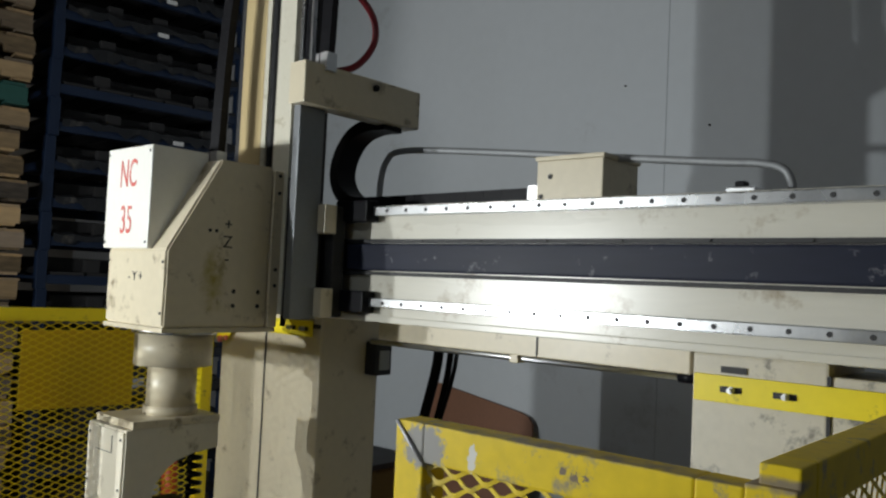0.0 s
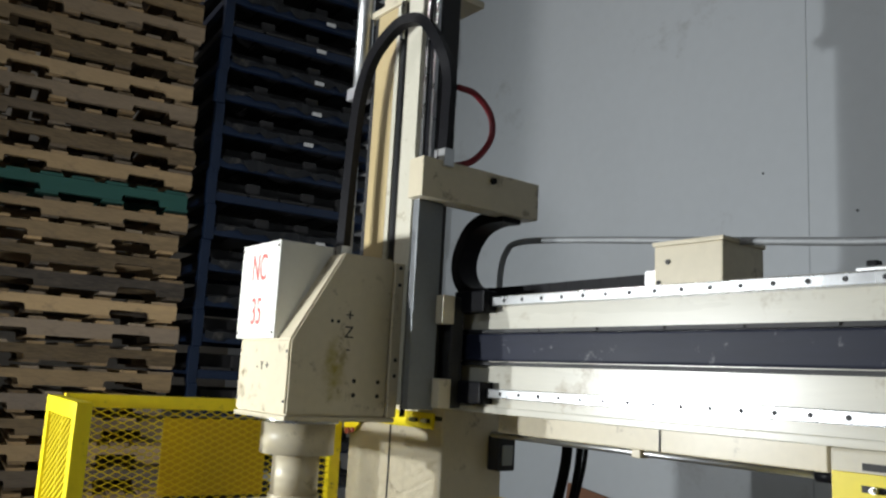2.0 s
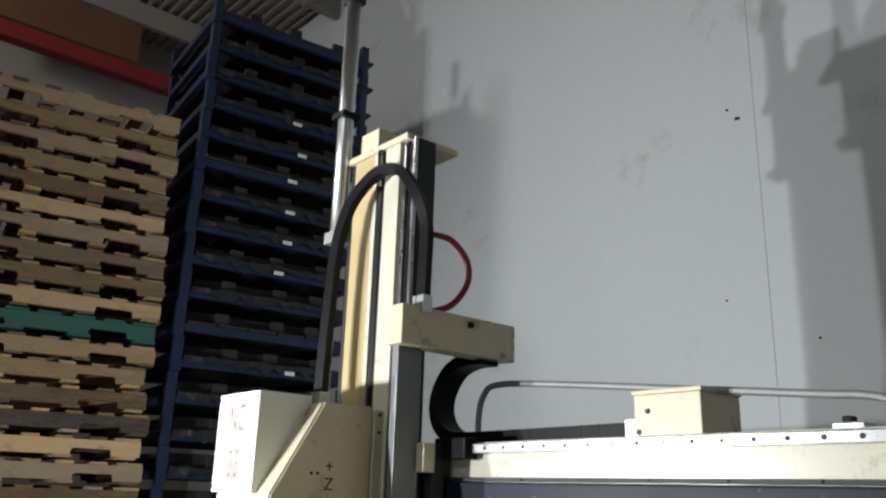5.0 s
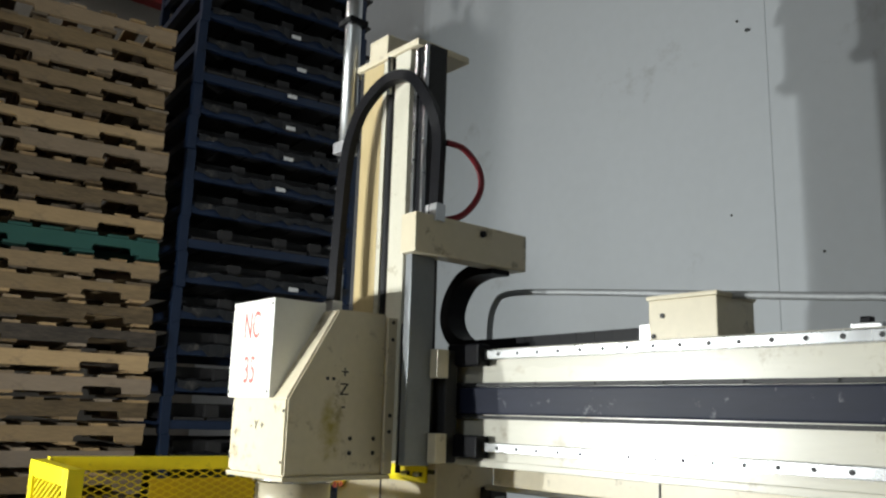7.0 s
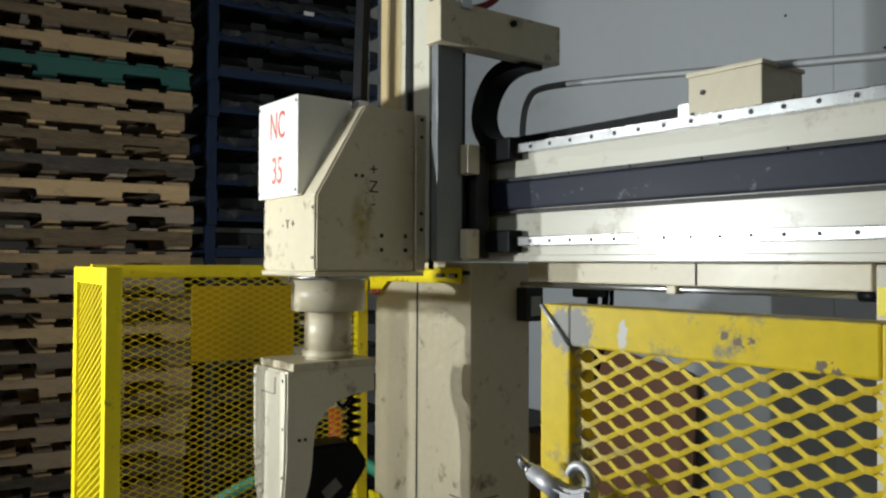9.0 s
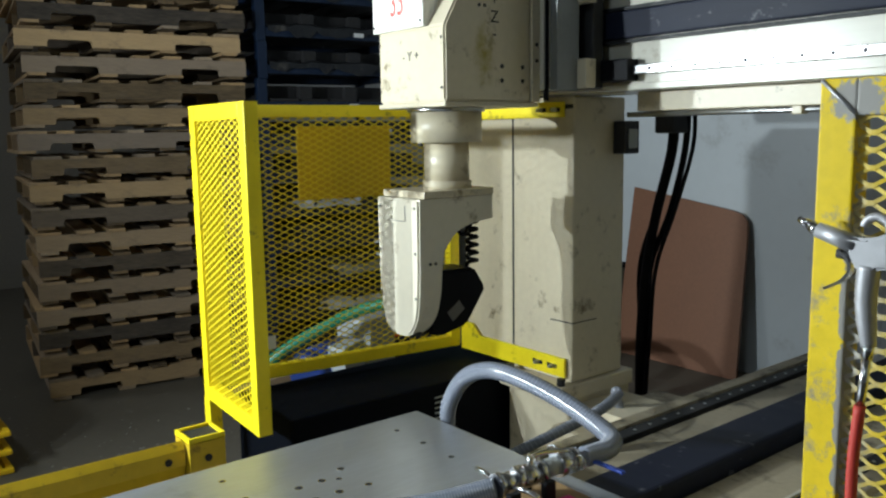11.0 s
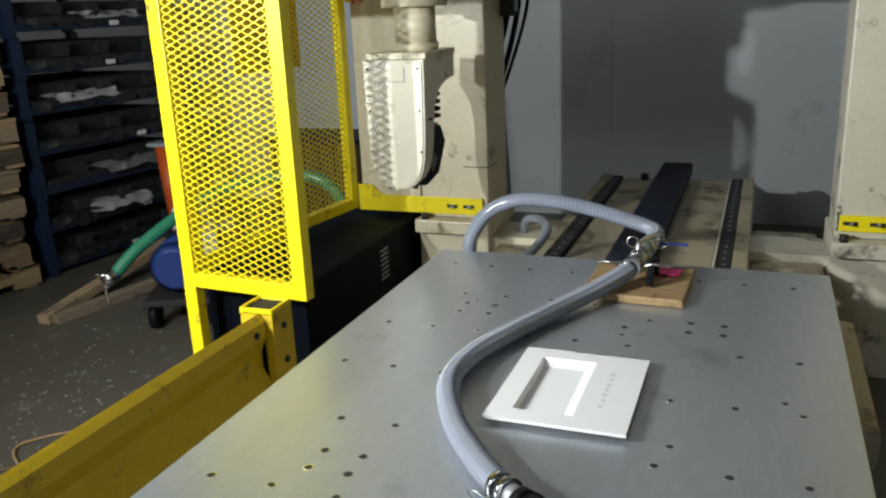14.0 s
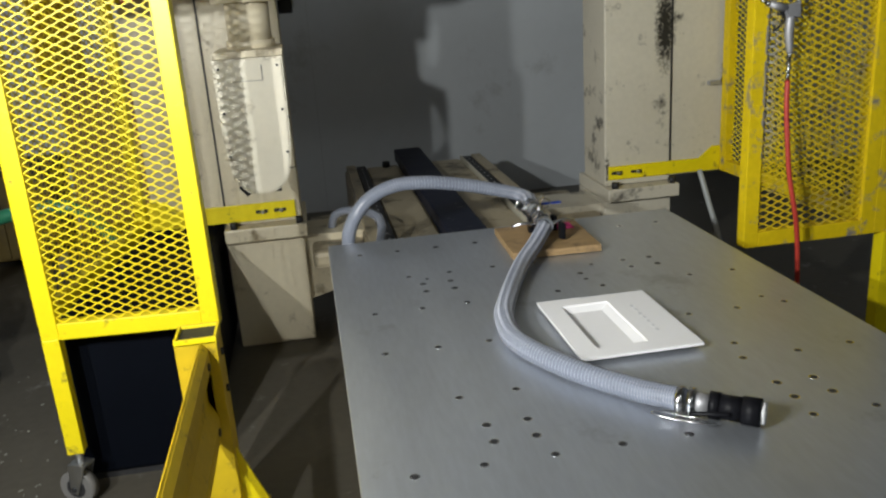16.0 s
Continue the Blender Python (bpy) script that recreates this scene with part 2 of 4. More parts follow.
def bar(x0, x1, y0, y1, z0, z1, bevel=0.0, m=None):
    bm = bmesh.new()
    box(bm, x0, x1, y0, y1, z0, z1, m)
    if bevel:
        bmesh.ops.bevel(bm, geom=bm.edges[:], offset=bevel, segments=2, affect="EDGES", profile=0.6)
    return bm


def prism(bm, pts, axis, a, b):
    """A solid with the outline pts in the two other axes, from a to b along axis."""
    def at(p, k):
        return Vector((k, p[0], p[1])) if axis == "x" else Vector((p[0], k, p[1])) if axis == "y" else Vector((p[0], p[1], k))
    lo, hi = [bm.verts.new(at(p, a)) for p in pts], [bm.verts.new(at(p, b)) for p in pts]
    n = len(pts)
    bm.faces.new(lo)
    bm.faces.new(hi)
    for i in range(n):
        bm.faces.new((lo[i], lo[(i + 1) % n], hi[(i + 1) % n], hi[i]))
    bmesh.ops.recalc_face_normals(bm, faces=bm.faces[:])


def rod(bm, p, q, r, seg=16, r2=None):
    p, q = Vector(p), Vector(q)
    d = (q - p).normalized()
    u = d.orthogonal().normalized()
    v = d.cross(u)
    r2 = r if r2 is None else r2
    lo = [bm.verts.new(p + (u * math.cos(k) + v * math.sin(k)) * r) for k in np.linspace(0, 2 * math.pi, seg, endpoint=False)]
    hi = [bm.verts.new(q + (u * math.cos(k) + v * math.sin(k)) * r2) for k in np.linspace(0, 2 * math.pi, seg, endpoint=False)]
    bm.faces.new(lo[::-1])
    bm.faces.new(hi)
    for i in range(seg):
        f = bm.faces.new((lo[i], lo[(i + 1) % seg], hi[(i + 1) % seg], hi[i]))
        f.smooth = True


def spline(pts, n):
    """n points along a smooth curve through pts."""
    P = [Vector(p) for p in pts]
    P = [2 * P[0] - P[1]] + P + [2 * P[-1] - P[-2]]
    out = []
    m = len(P) - 3
    for k in range(n):
        s = k / (n - 1) * m
        i = min(int(s), m - 1)
        t = s - i
        a, b, c, d = P[i:i + 4]
        out.append(0.5 * ((2 * b) + (c - a) * t + (2 * a - 5 * b + 4 * c - d) * t * t + (3 * b - a - 3 * c + d) * t ** 3))
    return out


def sweep(bm, pts, r, seg=10, wide=None, up=None):
    """A tube (or a flat band, r thick and wide broad) along pts. r may be a function of the point's number."""
    rings = []
    u = None
    for i, p in enumerate(pts):
        d = (pts[min(i + 1, len(pts) - 1)] - pts[max(i - 1, 0)]).normalized()
        if up is not None:
            u = (Vector(up) - d * d.dot(Vector(up))).normalized()
        elif u is None:
            u = d.orthogonal().normalized()
        else:
            u = (u - d * d.dot(u)).normalized()
        v = d.cross(u)
        rr = r(i) if callable(r) else r
        if wide:
            ring = [p + u * sx * wide / 2 + v * sy * rr / 2 for sx, sy in ((-1, -1), (1, -1), (1, 1), (-1, 1))]
        else:
            ring = [p + (u * math.cos(k) + v * math.sin(k)) * rr for k in np.linspace(0, 2 * math.pi, seg, endpoint=False)]
        rings.append([bm.verts.new(q) for q in ring])
    n = len(rings[0])
    for a, b in zip(rings, rings[1:]):
        for i in range(n):
            f = bm.faces.new((a[i], a[(i + 1) % n], b[(i + 1) % n], b[i]))
            f.smooth = not wide
    bm.faces.new(rings[0][::-1])
    bm.faces.new(rings[-1])


def mesh_of(name, bm, material):
    bmesh.ops.recalc_face_normals(bm, faces=bm.faces[:])
    me = bpy.data.meshes.new(name)
    bm.to_mesh(me)
    bm.free()
    me.materials.append(material)
    return me


def part(name, bm, material, parent=None, label="", kind=""):
    ob = new(name, mesh_of(name, bm, material))
    ob.parent = parent
    return tagged(ob, label, kind=kind)


def thing(name, label, category, group="", at=(0, 0, 0)):
    ob = new(name)
    ob.empty_display_size = 0.1
    ob.location = at
    return tagged(ob, label, category, group)


def solid(name, bm, material, label, category, group="", kind=""):
    return tagged(part(name, bm, material), label, category, group, kind)


def letters(name, text, size, m, material, parent, narrow=1.0):
    cu = bpy.data.curves.new(name, "FONT")
    cu.body, cu.size, cu.extrude = text, size, 0.0006
    cu.align_x, cu.align_y = "CENTER", "CENTER"
    tmp = bpy.data.objects.new(name, cu)
    scene.collection.objects.link(tmp)
    me = bpy.data.meshes.new_from_object(tmp.evaluated_get(bpy.context.evaluated_depsgraph_get()))
    bpy.data.objects.remove(tmp)
    me.transform(m @ Matrix.Diagonal((narrow, 1, 1, 1)))
    me.materials.clear()
    me.materials.append(material)
    ob = new(name, me)
    ob.parent = parent
    return ob


# ---------- the room ----------
YW = 3.0
solid("floor", bar(-7, 7, -7, YW + 0.2, -0.2, 0), FLOOR, "worn dark concrete factory floor with pale scuffs", "floor", kind="structure")
solid("wall_north", bar(-7, 7, YW, YW + 0.2, 0, 7), WALL, "smooth grey painted warehouse wall behind the machine", "wall", kind="structure")
# The south wall stays out of view; it closes the room and bounces light.
solid("bounce_wall_south", bar(-7, 7, -7.2, -7, 0, 7), WALL, "plain grey unseen wall added to bounce the lamp light", "wall", kind="structure")
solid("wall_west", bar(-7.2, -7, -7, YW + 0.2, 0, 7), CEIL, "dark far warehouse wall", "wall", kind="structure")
# The east wall is an unseen bounce surface too.
solid("bounce_wall_east", bar(7, 7.2, -7, YW + 0.2, 0, 7), WALL, "plain grey unseen wall added to bounce the lamp light", "wall", kind="structure")
bm = bar(-7.2, 7.2, -7.2, YW + 0.2, 7.0, 7.2)
for k in range(84):
    y = -6.9 + 0.118 * k
    prism(bm, [(y, 7.0), (y + 0.06, 7.0), (y + 0.045, 6.955), (y + 0.015, 6.955)], "x", -7.0, 7.0)
for x in (-6.2, -4.6, -3.0, -1.4):
    box(bm, x, x + 0.07, -7.0, YW, 6.7, 6.95)
solid("ceiling", bm, CEIL, "dark ribbed metal roof deck on steel joists", "ceiling", kind="structure")
solid("wall_joint", bar(0.048, 0.052, YW - 0.003, YW + 0.01, 0.0, 7), mat("wall_joint_grey", (0.42, 0.445, 0.47), 0.7), "thin vertical joint in the grey wall", "trim", kind="structure")

for x, z, r in ((-0.116, 4.035, 0.009), (-0.054, 3.955, 0.018), (-0.202, 2.891, 0.007), (0.3, 2.62, 0.008)):
    bm = bmesh.new()
    rod(bm, (x, YW - 0.004, z), (x, YW + 0.002, z + r * 0.4), r, 7, r * 0.6)
    part("anchor_hole", bm, mat("dark_plug", (0.03, 0.03, 0.03), 0.8), bpy.data.objects["wall_north"])

# ---------- the gantry machine ----------


def bolt_at(bm, p, axis, r=0.008, h=0.006):
    d = Vector((1, 0, 0)) if axis == "x" else Vector((0, 1, 0)) if axis == "y" else Vector((0, 0, 1))
    rod(bm, Vector(p) - d * 0.001, Vector(p) + d * h, r, 8)


def bolts(name, places, axis, parent, material=DARK, r=0.006, h=0.004):
    """One small screw head per place, all sharing one mesh."""
    bm = bmesh.new()
    bolt_at(bm, (0, 0, 0), axis, r, h)
    me = mesh_of(name, bm, material)
    for p in places:
        ob = new(name, me)
        ob.parent, ob.location = parent, p


BX0, BX1 = -0.80, 2.02
beam = thing("gantry_beam", "cream enamel gantry cross beam with two steel rails and a slate cover", "machine beam")
part("beam_body", bar(BX0, BX1, 0.70, 1.0, 1.592, 1.957, 0.006), BEAM_W, beam)
part("cover_strip", bar(BX0, BX1, 0.672, 0.70, 1.752, 1.836, 0.006), BLACKC, beam, "scratched slate-blue sliding cover strip")
part("cover_edge", bar(BX0, BX1, 0.68, 0.70, 1.838, 1.85, 0.002), DARK, beam)
part("cover_edge", bar(BX0, BX1, 0.68, 0.70, 1.738, 1.749, 0.002), DARK, beam)
for z in (1.936, 1.653):
    rail = part("rail", bar(0.0, BX1 - 0.02, 0.668, 0.70, z - 0.0145, z + 0.0145, 0.003), STEEL, beam, "bright ground steel linear rail")
    bolts("rail_hole", [(0.308 + 0.0803 * k, 0.668, z) for k in range(-3, 21)], "y", rail, DARK, 0.0062, -0.0015)
bolts("cover_screw", [(0.45 + 0.22 * k, 0.678, 1.845) for k in range(7)], "y", beam, DARK, 0.005, -0.004)
part("lower_lip", bar(BX0, BX1, 0.69, 0.70, 1.592, 1.612, 0.003), BEAM_W, beam)

tray = thing("cable_trunking", "cream sheet-metal cable trunking under the beam", "trunking")
part("trunk", bar(0.16, 1.24, 0.80, 0.92, 1.528, 1.59, 0.004), CREAM, tray)
part("joint", bar(0.79, 0.794, 0.797, 0.80, 1.53, 1.59), DARK, tray)
bm = bmesh.new()
rod(bm, (0.1, 0.83, 1.518), (1.22, 0.83, 1.518), 0.009, 10)
part("conduit", bm, GALV, tray)
bm = bmesh.new()
rod(bm, (1.20, 0.83, 1.518), (1.25, 0.83, 1.518), 0.014, 10)
part("end_cap", bm, BLACKP, tray)
part("clip", bar(0.69, 0.72, 0.81, 0.85, 1.505, 1.53, 0.003), CREAM, tray)


def column(name, x0, xs, x1, sooty, outboard):
    m = CREAM_SOOT if sooty else CREAM
    col = thing(name, "cream painted steel gantry column" + (" with black soot marks" if sooty else " with a hinged side cabinet"), "machine column", "gantry columns")
    a, b = (x0, xs) if outboard > 0 else (xs, x1)
    part("upright", bar(a, b, 0.77, 1.05, 0.545, 1.588, 0.008), m, col)
    a2, b2 = (xs + 0.003, x1) if outboard > 0 else (x0, xs - 0.003)
    part("side_cabinet", bar(a2, b2, 0.774, 1.03, 0.60, 1.56, 0.006), m, col)
    part("base_slab", bar(a - 0.01, b + 0.018, 0.70, 1.10, 0.485, 0.543, 0.006), m, col)
    part("pedestal", bar(a - 0.01, b, 0.755, 1.10, 0.0, 0.483, 0.006), m, col)
    lo, hi = (x0 - 0.36, x0) if outboard > 0 else (x1, x1 + 0.36)
    bm = bmesh.new()
    pts = [(lo, 0.27), (hi, 0.17), (hi, 0.46), (lo, 0.46)] if outboard > 0 else [(lo, 0.17), (hi, 0.27), (hi, 0.46), (lo, 0.46)]
    prism(bm, pts, "y", 0.80, 1.05)
    part("bed_gusset", bm, m, col)
    part("panel_seam", bar(xs - 0.004, xs + 0.004, 0.7685, 0.7695, 0.60, 1.56), DARK, col)
    bm = bmesh.new()
    for x in (a + 0.03, b - 0.01):
        rod(bm, (x, 0.722, 0.543), (x, 0.722, 0.57), 0.016, 6)
    part("anchor_bolt", bm, DARK, col)
    if outboard < 0:
        part("seam", bar(a + 0.2, b + 0.001, 0.768, 0.9, 0.768, 0.772), DARK, col)
    return col


col_l = column("gantry_column", -0.69, -0.40, -0.09, False, -1)
col_r = column("gantry_column", 1.26, 1.565, 1.87, True, 1)
for x in (-0.155, 1.33):
    bm = bmesh.new()
    box(bm, x, x + 0.06, 0.766, 0.773, 1.545, 1.56)
    part("slot", bm, DARK, col_l if x < 0 else col_r)

latch = part("door_latch", bar(1.735, 1.80, 0.752, 0.774, 0.955, 0.975, 0.004), CASTG, col_r, "grey cast door latch")
bm = bmesh.new()
sweep(bm, spline([(1.795, 0.756, 0.965), (1.81, 0.75, 1.05), (1.815, 0.748, 1.2), (1.812, 0.75, 1.34)], 16), 0.006, 8)
part("rod", bm, BLACKP, latch)

# ---------- carriage, slide and head ----------
car = thing("z_carriage", "dark steel saddle and grey slide plates carrying the vertical axis", "machine carriage")
part("saddle", bar(-0.42, 0.14, 0.602, 0.655, 1.60, 1.95, 0.008), DARK, car)
for z in (1.936, 1.653):
    part("bearing_block", bar(0.10, 0.246, 0.64, 0.695, z - 0.034, z + 0.034, 0.006), BLACKP, car)
part("slide_plate", bar(0.088, 0.12, 0.462, 0.56, 1.592, 2.25, 0.004), ALU, car, "dull grey aluminium slide plate")
part("spacer", bar(0.09, 0.155, 0.552, 0.60, 1.86, 1.95, 0.004), CREAM, car)
part("spacer", bar(0.09, 0.155, 0.552, 0.60, 1.60, 1.69, 0.004), CREAM, car)
zc = thing("z_slide_column", "tall vertical slide with tan front, toothed rack and white strip", "machine slide")
part("tan_face", bar(-0.256, -0.135, 0.505, 0.56, 1.60, 2.99, 0.003), TAN, zc, "tan stained front face")
part("dark_edge", bar(-0.285, -0.258, 0.51, 0.56, 1.60, 2.99, 0.002), DARK, zc)
part("edge_strip", bar(-0.131, -0.108, 0.503, 0.56, 1.60, 2.99, 0.001), IVORY, zc)
bm = bmesh.new()
for k in range(150):
    box(bm, -0.102, -0.080, 0.505, 0.515, 2.06 + k * 0.0062, 2.0634 + k * 0.0062)
box(bm, -0.106, -0.076, 0.512, 0.55, 1.6, 2.99)
part("toothed_rack", bm, DARK, zc, kind="stuff")
part("white_strip", bar(-0.062, 0.022, 0.503, 0.56, 1.60, 2.99, 0.002), IVORY, zc)
part("back_channel", bar(-0.285, 0.085, 0.56, 0.60, 1.60, 2.99, 0.003), DARK, zc)
part("guide_rail", bar(0.034, 0.05, 0.512, 0.56, 1.60, 2.99, 0.002), STEEL, zc)
part("guide_slot", bar(0.052, 0.085, 0.52, 0.56, 1.60, 2.99, 0.002), BLACKP, zc)
part("edge_rail", bar(0.087, 0.10, 0.51, 0.524, 2.27, 2.99, 0.002), STEEL, zc)
part("rear_panel", bar(0.088, 0.104, 0.526, 0.60, 2.27, 2.99, 0.002), DARK, zc)
top = part("top_plate", bar(-0.335, 0.068, 0.497, 0.735, 2.992, 3.016, 0.003), CREAM, zc, "cream top end plate")
part("bearing_cap", bar(-0.235, -0.125, 0.51, 0.61, 3.016, 3.10, 0.004), CREAM, zc)
bm = bmesh.new()
rod(bm, (-0.09, 0.5, 2.85), (-0.09, 0.5, 2.992), 0.011, 10)
part("tie_rod", bm, STEEL, zc)

cyl = thing("counterbalance_cylinder", "tall grey steel counterbalance tube with a black clamp", "air cylinder")
bm = bmesh.new()
rod(bm, (-0.325, 0.49, 2.725), (-0.325, 0.49, 3.711), 0.031, 24)
part("tube", bm, GALV, cyl)
part("top_cap", bar(-0.36, -0.29, 0.455, 0.525, 3.711, 3.743, 0.006), DARK, cyl)
bm = bmesh.new()
rod(bm, (-0.318, 0.49, 2.06), (-0.318, 0.49, 2.68), 0.007, 10)
part("piston_rod", bm, STEEL, cyl)
part("end_cap", bar(-0.362, -0.288, 0.452, 0.528, 2.68, 2.725, 0.006), CASTG, cyl)
bm = bmesh.new()
rod(bm, (-0.362, 0.49, 2.70), (-0.385, 0.49, 2.70), 0.012, 10)
part("air_fitting", bm, DARK, cyl)
part("clamp", bar(-0.366, -0.284, 0.449, 0.531, 3.19, 3.215, 0.004), BLACKP, cyl)

arm = thing("cable_arm_box", "cream sheet-metal cable box cantilevered over the beam", "cable box")
part("body", bar(0.09, 0.165, 0.437, 0.94, 2.246, 2.374, 0.004), CREAM, arm)
bm = bmesh.new()
rod(bm, (0.165, 0.725, 2.345), (0.176, 0.725, 2.345), 0.011, 10)
part("knob", bm, BLACKP, arm)

hb = thing("head_housing", "cream painted axis housing with sloped front and stencilled letters", "machine housing")
bm = bmesh.new()
prism(bm, [(0.115, 1.56), (0.115, 1.78), (0.278, 2.058), (0.466, 2.06), (0.466, 1.56)], "x", -0.335, 0.0)
bmesh.ops.bevel(bm, geom=bm.edges[:], offset=0.006, segments=2, affect="EDGES")
part("shell", bm, CREAM, hb)
part("base_plate", bar(-0.338, 0.003, 0.112, 0.50, 1.545, 1.559, 0.003), CREAM, hb)
part("rear_flange", bar(-0.335, 0.006, 0.467, 0.503, 1.56, 2.05, 0.004), CREAM, hb)
bolts("screw", [(0.006, 0.486, z) for z in (2.035, 1.98, 1.74, 1.69)], "x", hb, DARK, 0.006)
bolts("plug_hole", [(0.0, y, z) for y in (0.342, 0.43) for z in (1.668, 1.625)], "x", hb, DARK, 0.007, 0.002)
bolts("plug_hole", [(0.0, y, 1.845) for y in (0.25, 0.272)], "x", hb, DARK, 0.0055, 0.002)
bolts("screw", [(x, 0.114, z) for x in (-0.325, -0.012) for z in (1.60, 1.745)], "y", hb, DARK, 0.0045, -0.003)
nc = part("cover_box", bar(-0.345, -0.082, 0.10, 0.285, 1.782, 2.083, 0.005), WHITE_P, hb, "white painted cover box with red stencil letters")
bolts("screw", [(x, 0.10, z) for x in (-0.335, -0.092) for z in (1.80, 2.065)], "y", nc, DARK, 0.004, -0.003)
FRONT = pose(0, 0, 0, 90, 0, 0)
SIDE = pose(0, 0, 0, 90, 0, 90)
letters("stencil", "NC", 0.118, pose(-0.213, 0.0993, 2.0) @ FRONT, RED, nc, 0.58)
letters("stencil", "35", 0.118, pose(-0.213, 0.0993, 1.862) @ FRONT, RED, nc, 0.62)
letters("stencil", "- Y +", 0.04, pose(-0.165, 0.1143, 1.70) @ FRONT, INK, hb)
for s, z in (("+", 1.865), ("Z", 1.813), ("-", 1.765)):
    letters("stencil", s, 0.052, pose(0.0007, 0.312, z) @ SIDE, INK, hb)

bm = bmesh.new()
sweep(bm, spline([(-0.01, 0.512, 2.045), (0.016, 0.514, 2.03), (0.021, 0.516, 1.95), (0.019, 0.516, 1.75), (0.02, 0.516, 1.565)], 24), 0.0085, 8)
part("edge_seal", bm, BLACKP, hb, "black rubber edge cable")

wr = thing("wrist_head", "cream painted tapered robot wrist head hanging from a round spindle", "machine head")
AX, AY = -0.178, 0.262
for nm, r, z0, z1, mt in (("spindle_plate", 0.125, 1.533, 1.545, STEEL), ("spindle_flange", 0.115, 1.437, 1.533, CREAM), ("spindle_neck", 0.073, 1.315, 1.437, CREAM), ("spindle_ring", 0.08, 1.29, 1.315, CREAM)):
    bm = bmesh.new()
    rod(bm, (AX, AY, z0), (AX, AY, z1), r, 40)
    part(nm, bm, mt, wr)
part("top_slab", bar(-0.292, -0.074, 0.088, 0.372, 1.268, 1.29, 0.003), CREAM, wr)
bm = bmesh.new()
levels = [(1.267, 0.108, 0.37), (1.19, 0.108, 0.371), (1.182, 0.108, 0.29), (1.165, 0.107, 0.235), (1.145, 0.107, 0.205), (1.10, 0.106, 0.168), (1.04, 0.105, 0.16), (0.97, 0.101, 0.158),
          (0.92, 0.095, 0.152), (0.89, 0.088, 0.146), (0.865, 0.076, 0.138), (0.847, 0.062, 0.128), (0.834, 0.044, 0.118), (0.828, 0.02, 0.11)]
rings = []
for z, h, yb in levels:
    c = -0.187
    rings.append([bm.verts.new((c + sx * h, y, z)) for sx, y in ((-1, 0.085), (1, 0.085), (1, yb), (-1, yb))])
for a, b in zip(rings, rings[1:]):
    for i in range(4):
        bm.faces.new((a[i], a[(i + 1) % 4], b[(i + 1) % 4], b[i]))
bm.faces.new(rings[0])
bm.faces.new(rings[-1][::-1])
part("body", bm, CREAM_PALE, wr)
bm = bmesh.new()
outline = [(-0.187 - h - 0.002, z) for z, h, _ in levels] + [(-0.187 + h + 0.002, z) for z, h, _ in reversed(levels)]
prism(bm, outline, "y", 0.066, 0.086)
bmesh.ops.bevel(bm, geom=[e for e in bm.edges if all(abs(v.co.y - 0.066) < 1e-4 for v in e.verts)], offset=0.006, segments=2, affect="EDGES")
cov = part("front_cover", bm, CREAM_PALE, wr)
bolts("screw", [(-0.187 + s * 0.092, 0.066, z) for s in (-1, 1) for z in (1.24, 1.10, 0.96)], "y", cov, DARK, 0.0045, -0.002)
bolts("plug_hole", [(-0.081, y, 1.065) for y in (0.112, 0.132)], "x", wr, DARK, 0.005, 0.004)
bm = bmesh.new()
for x0, x1, z0, z1 in ((-0.235, -0.145, 1.196, 1.1975), (-0.146, -0.1435, 1.197, 1.245)):
    box(bm, x0, x1, 0.0645, 0.0665, z0, z1)
part("hatch_line", bm, DARK, wr)
bm = bmesh.new()
prism(bm, [(0.15, 1.03), (0.335, 1.025), (0.385, 0.95), (0.30, 0.835), (0.19, 0.815), (0.14, 0.83)], "x", -0.245, -0.125)
bmesh.ops.bevel(bm, geom=bm.edges[:], offset=0.01, segments=2, affect="EDGES")
mo = part("motor", bm, BLACKP, wr, "black wrist motor")
bm = bmesh.new()
prism(bm, [(0.235, 0.858), (0.285, 0.893), (0.262, 0.925), (0.212, 0.89)], "x", -0.126, -0.1235)
part("rating_plate", bm, RUBBER, mo)
bm = bmesh.new()
rod(bm, (-0.13, 0.1, 0.835), (-0.24, 0.1, 0.85), 0.012, 10)
rod(bm, (-0.26, 0.13, 0.85), (-0.235, 0.13, 0.82), 0.016, 10)
part("tool_fitting", bm, DARK, wr)
bm = bmesh.new()
turns = [Vector((-0.15 + 0.018 * math.cos(k * 0.9), 0.34 + 0.018 * math.sin(k * 0.9), 1.18 - 0.15 * k / 40)) for k in range(41)]
sweep(bm, spline([(-0.15, 0.27, 1.17), (-0.15, 0.30, 1.135), (-0.14, 0.33, 1.17)], 10), 0.006, 6)
sweep(bm, turns, 0.0075, 6)
part("coiled_cable", bm, BLACKP, wr)

# cable chains
loop = thing("cable_chain_loop", "black plastic cable chain looped over the vertical slide", "cable chain")
A, B = Vector((-0.222, 0.40, 2.075)), Vector((0.147, 0.53, 2.374))
pts = [A, (-0.22, 0.405, 2.3), (-0.209, 0.41, 2.55), (-0.19, 0.415, 2.68), (-0.15, 0.43, 2.79), (-0.06, 0.445, 2.862), (0.02, 0.455, 2.874), (0.09, 0.468, 2.845),
       (0.14, 0.495, 2.76), (0.157, 0.525, 2.66), (0.153, 0.53, 2.52), B]
nrm = Vector((0.13, -0.41, 0)).normalized()
bm = bmesh.new()
dense = spline(pts, 110)
sweep(bm, dense, 0.034, wide=0.034, up=nrm)
part("chain", bm, BLACKP, loop)
bm = bmesh.new()
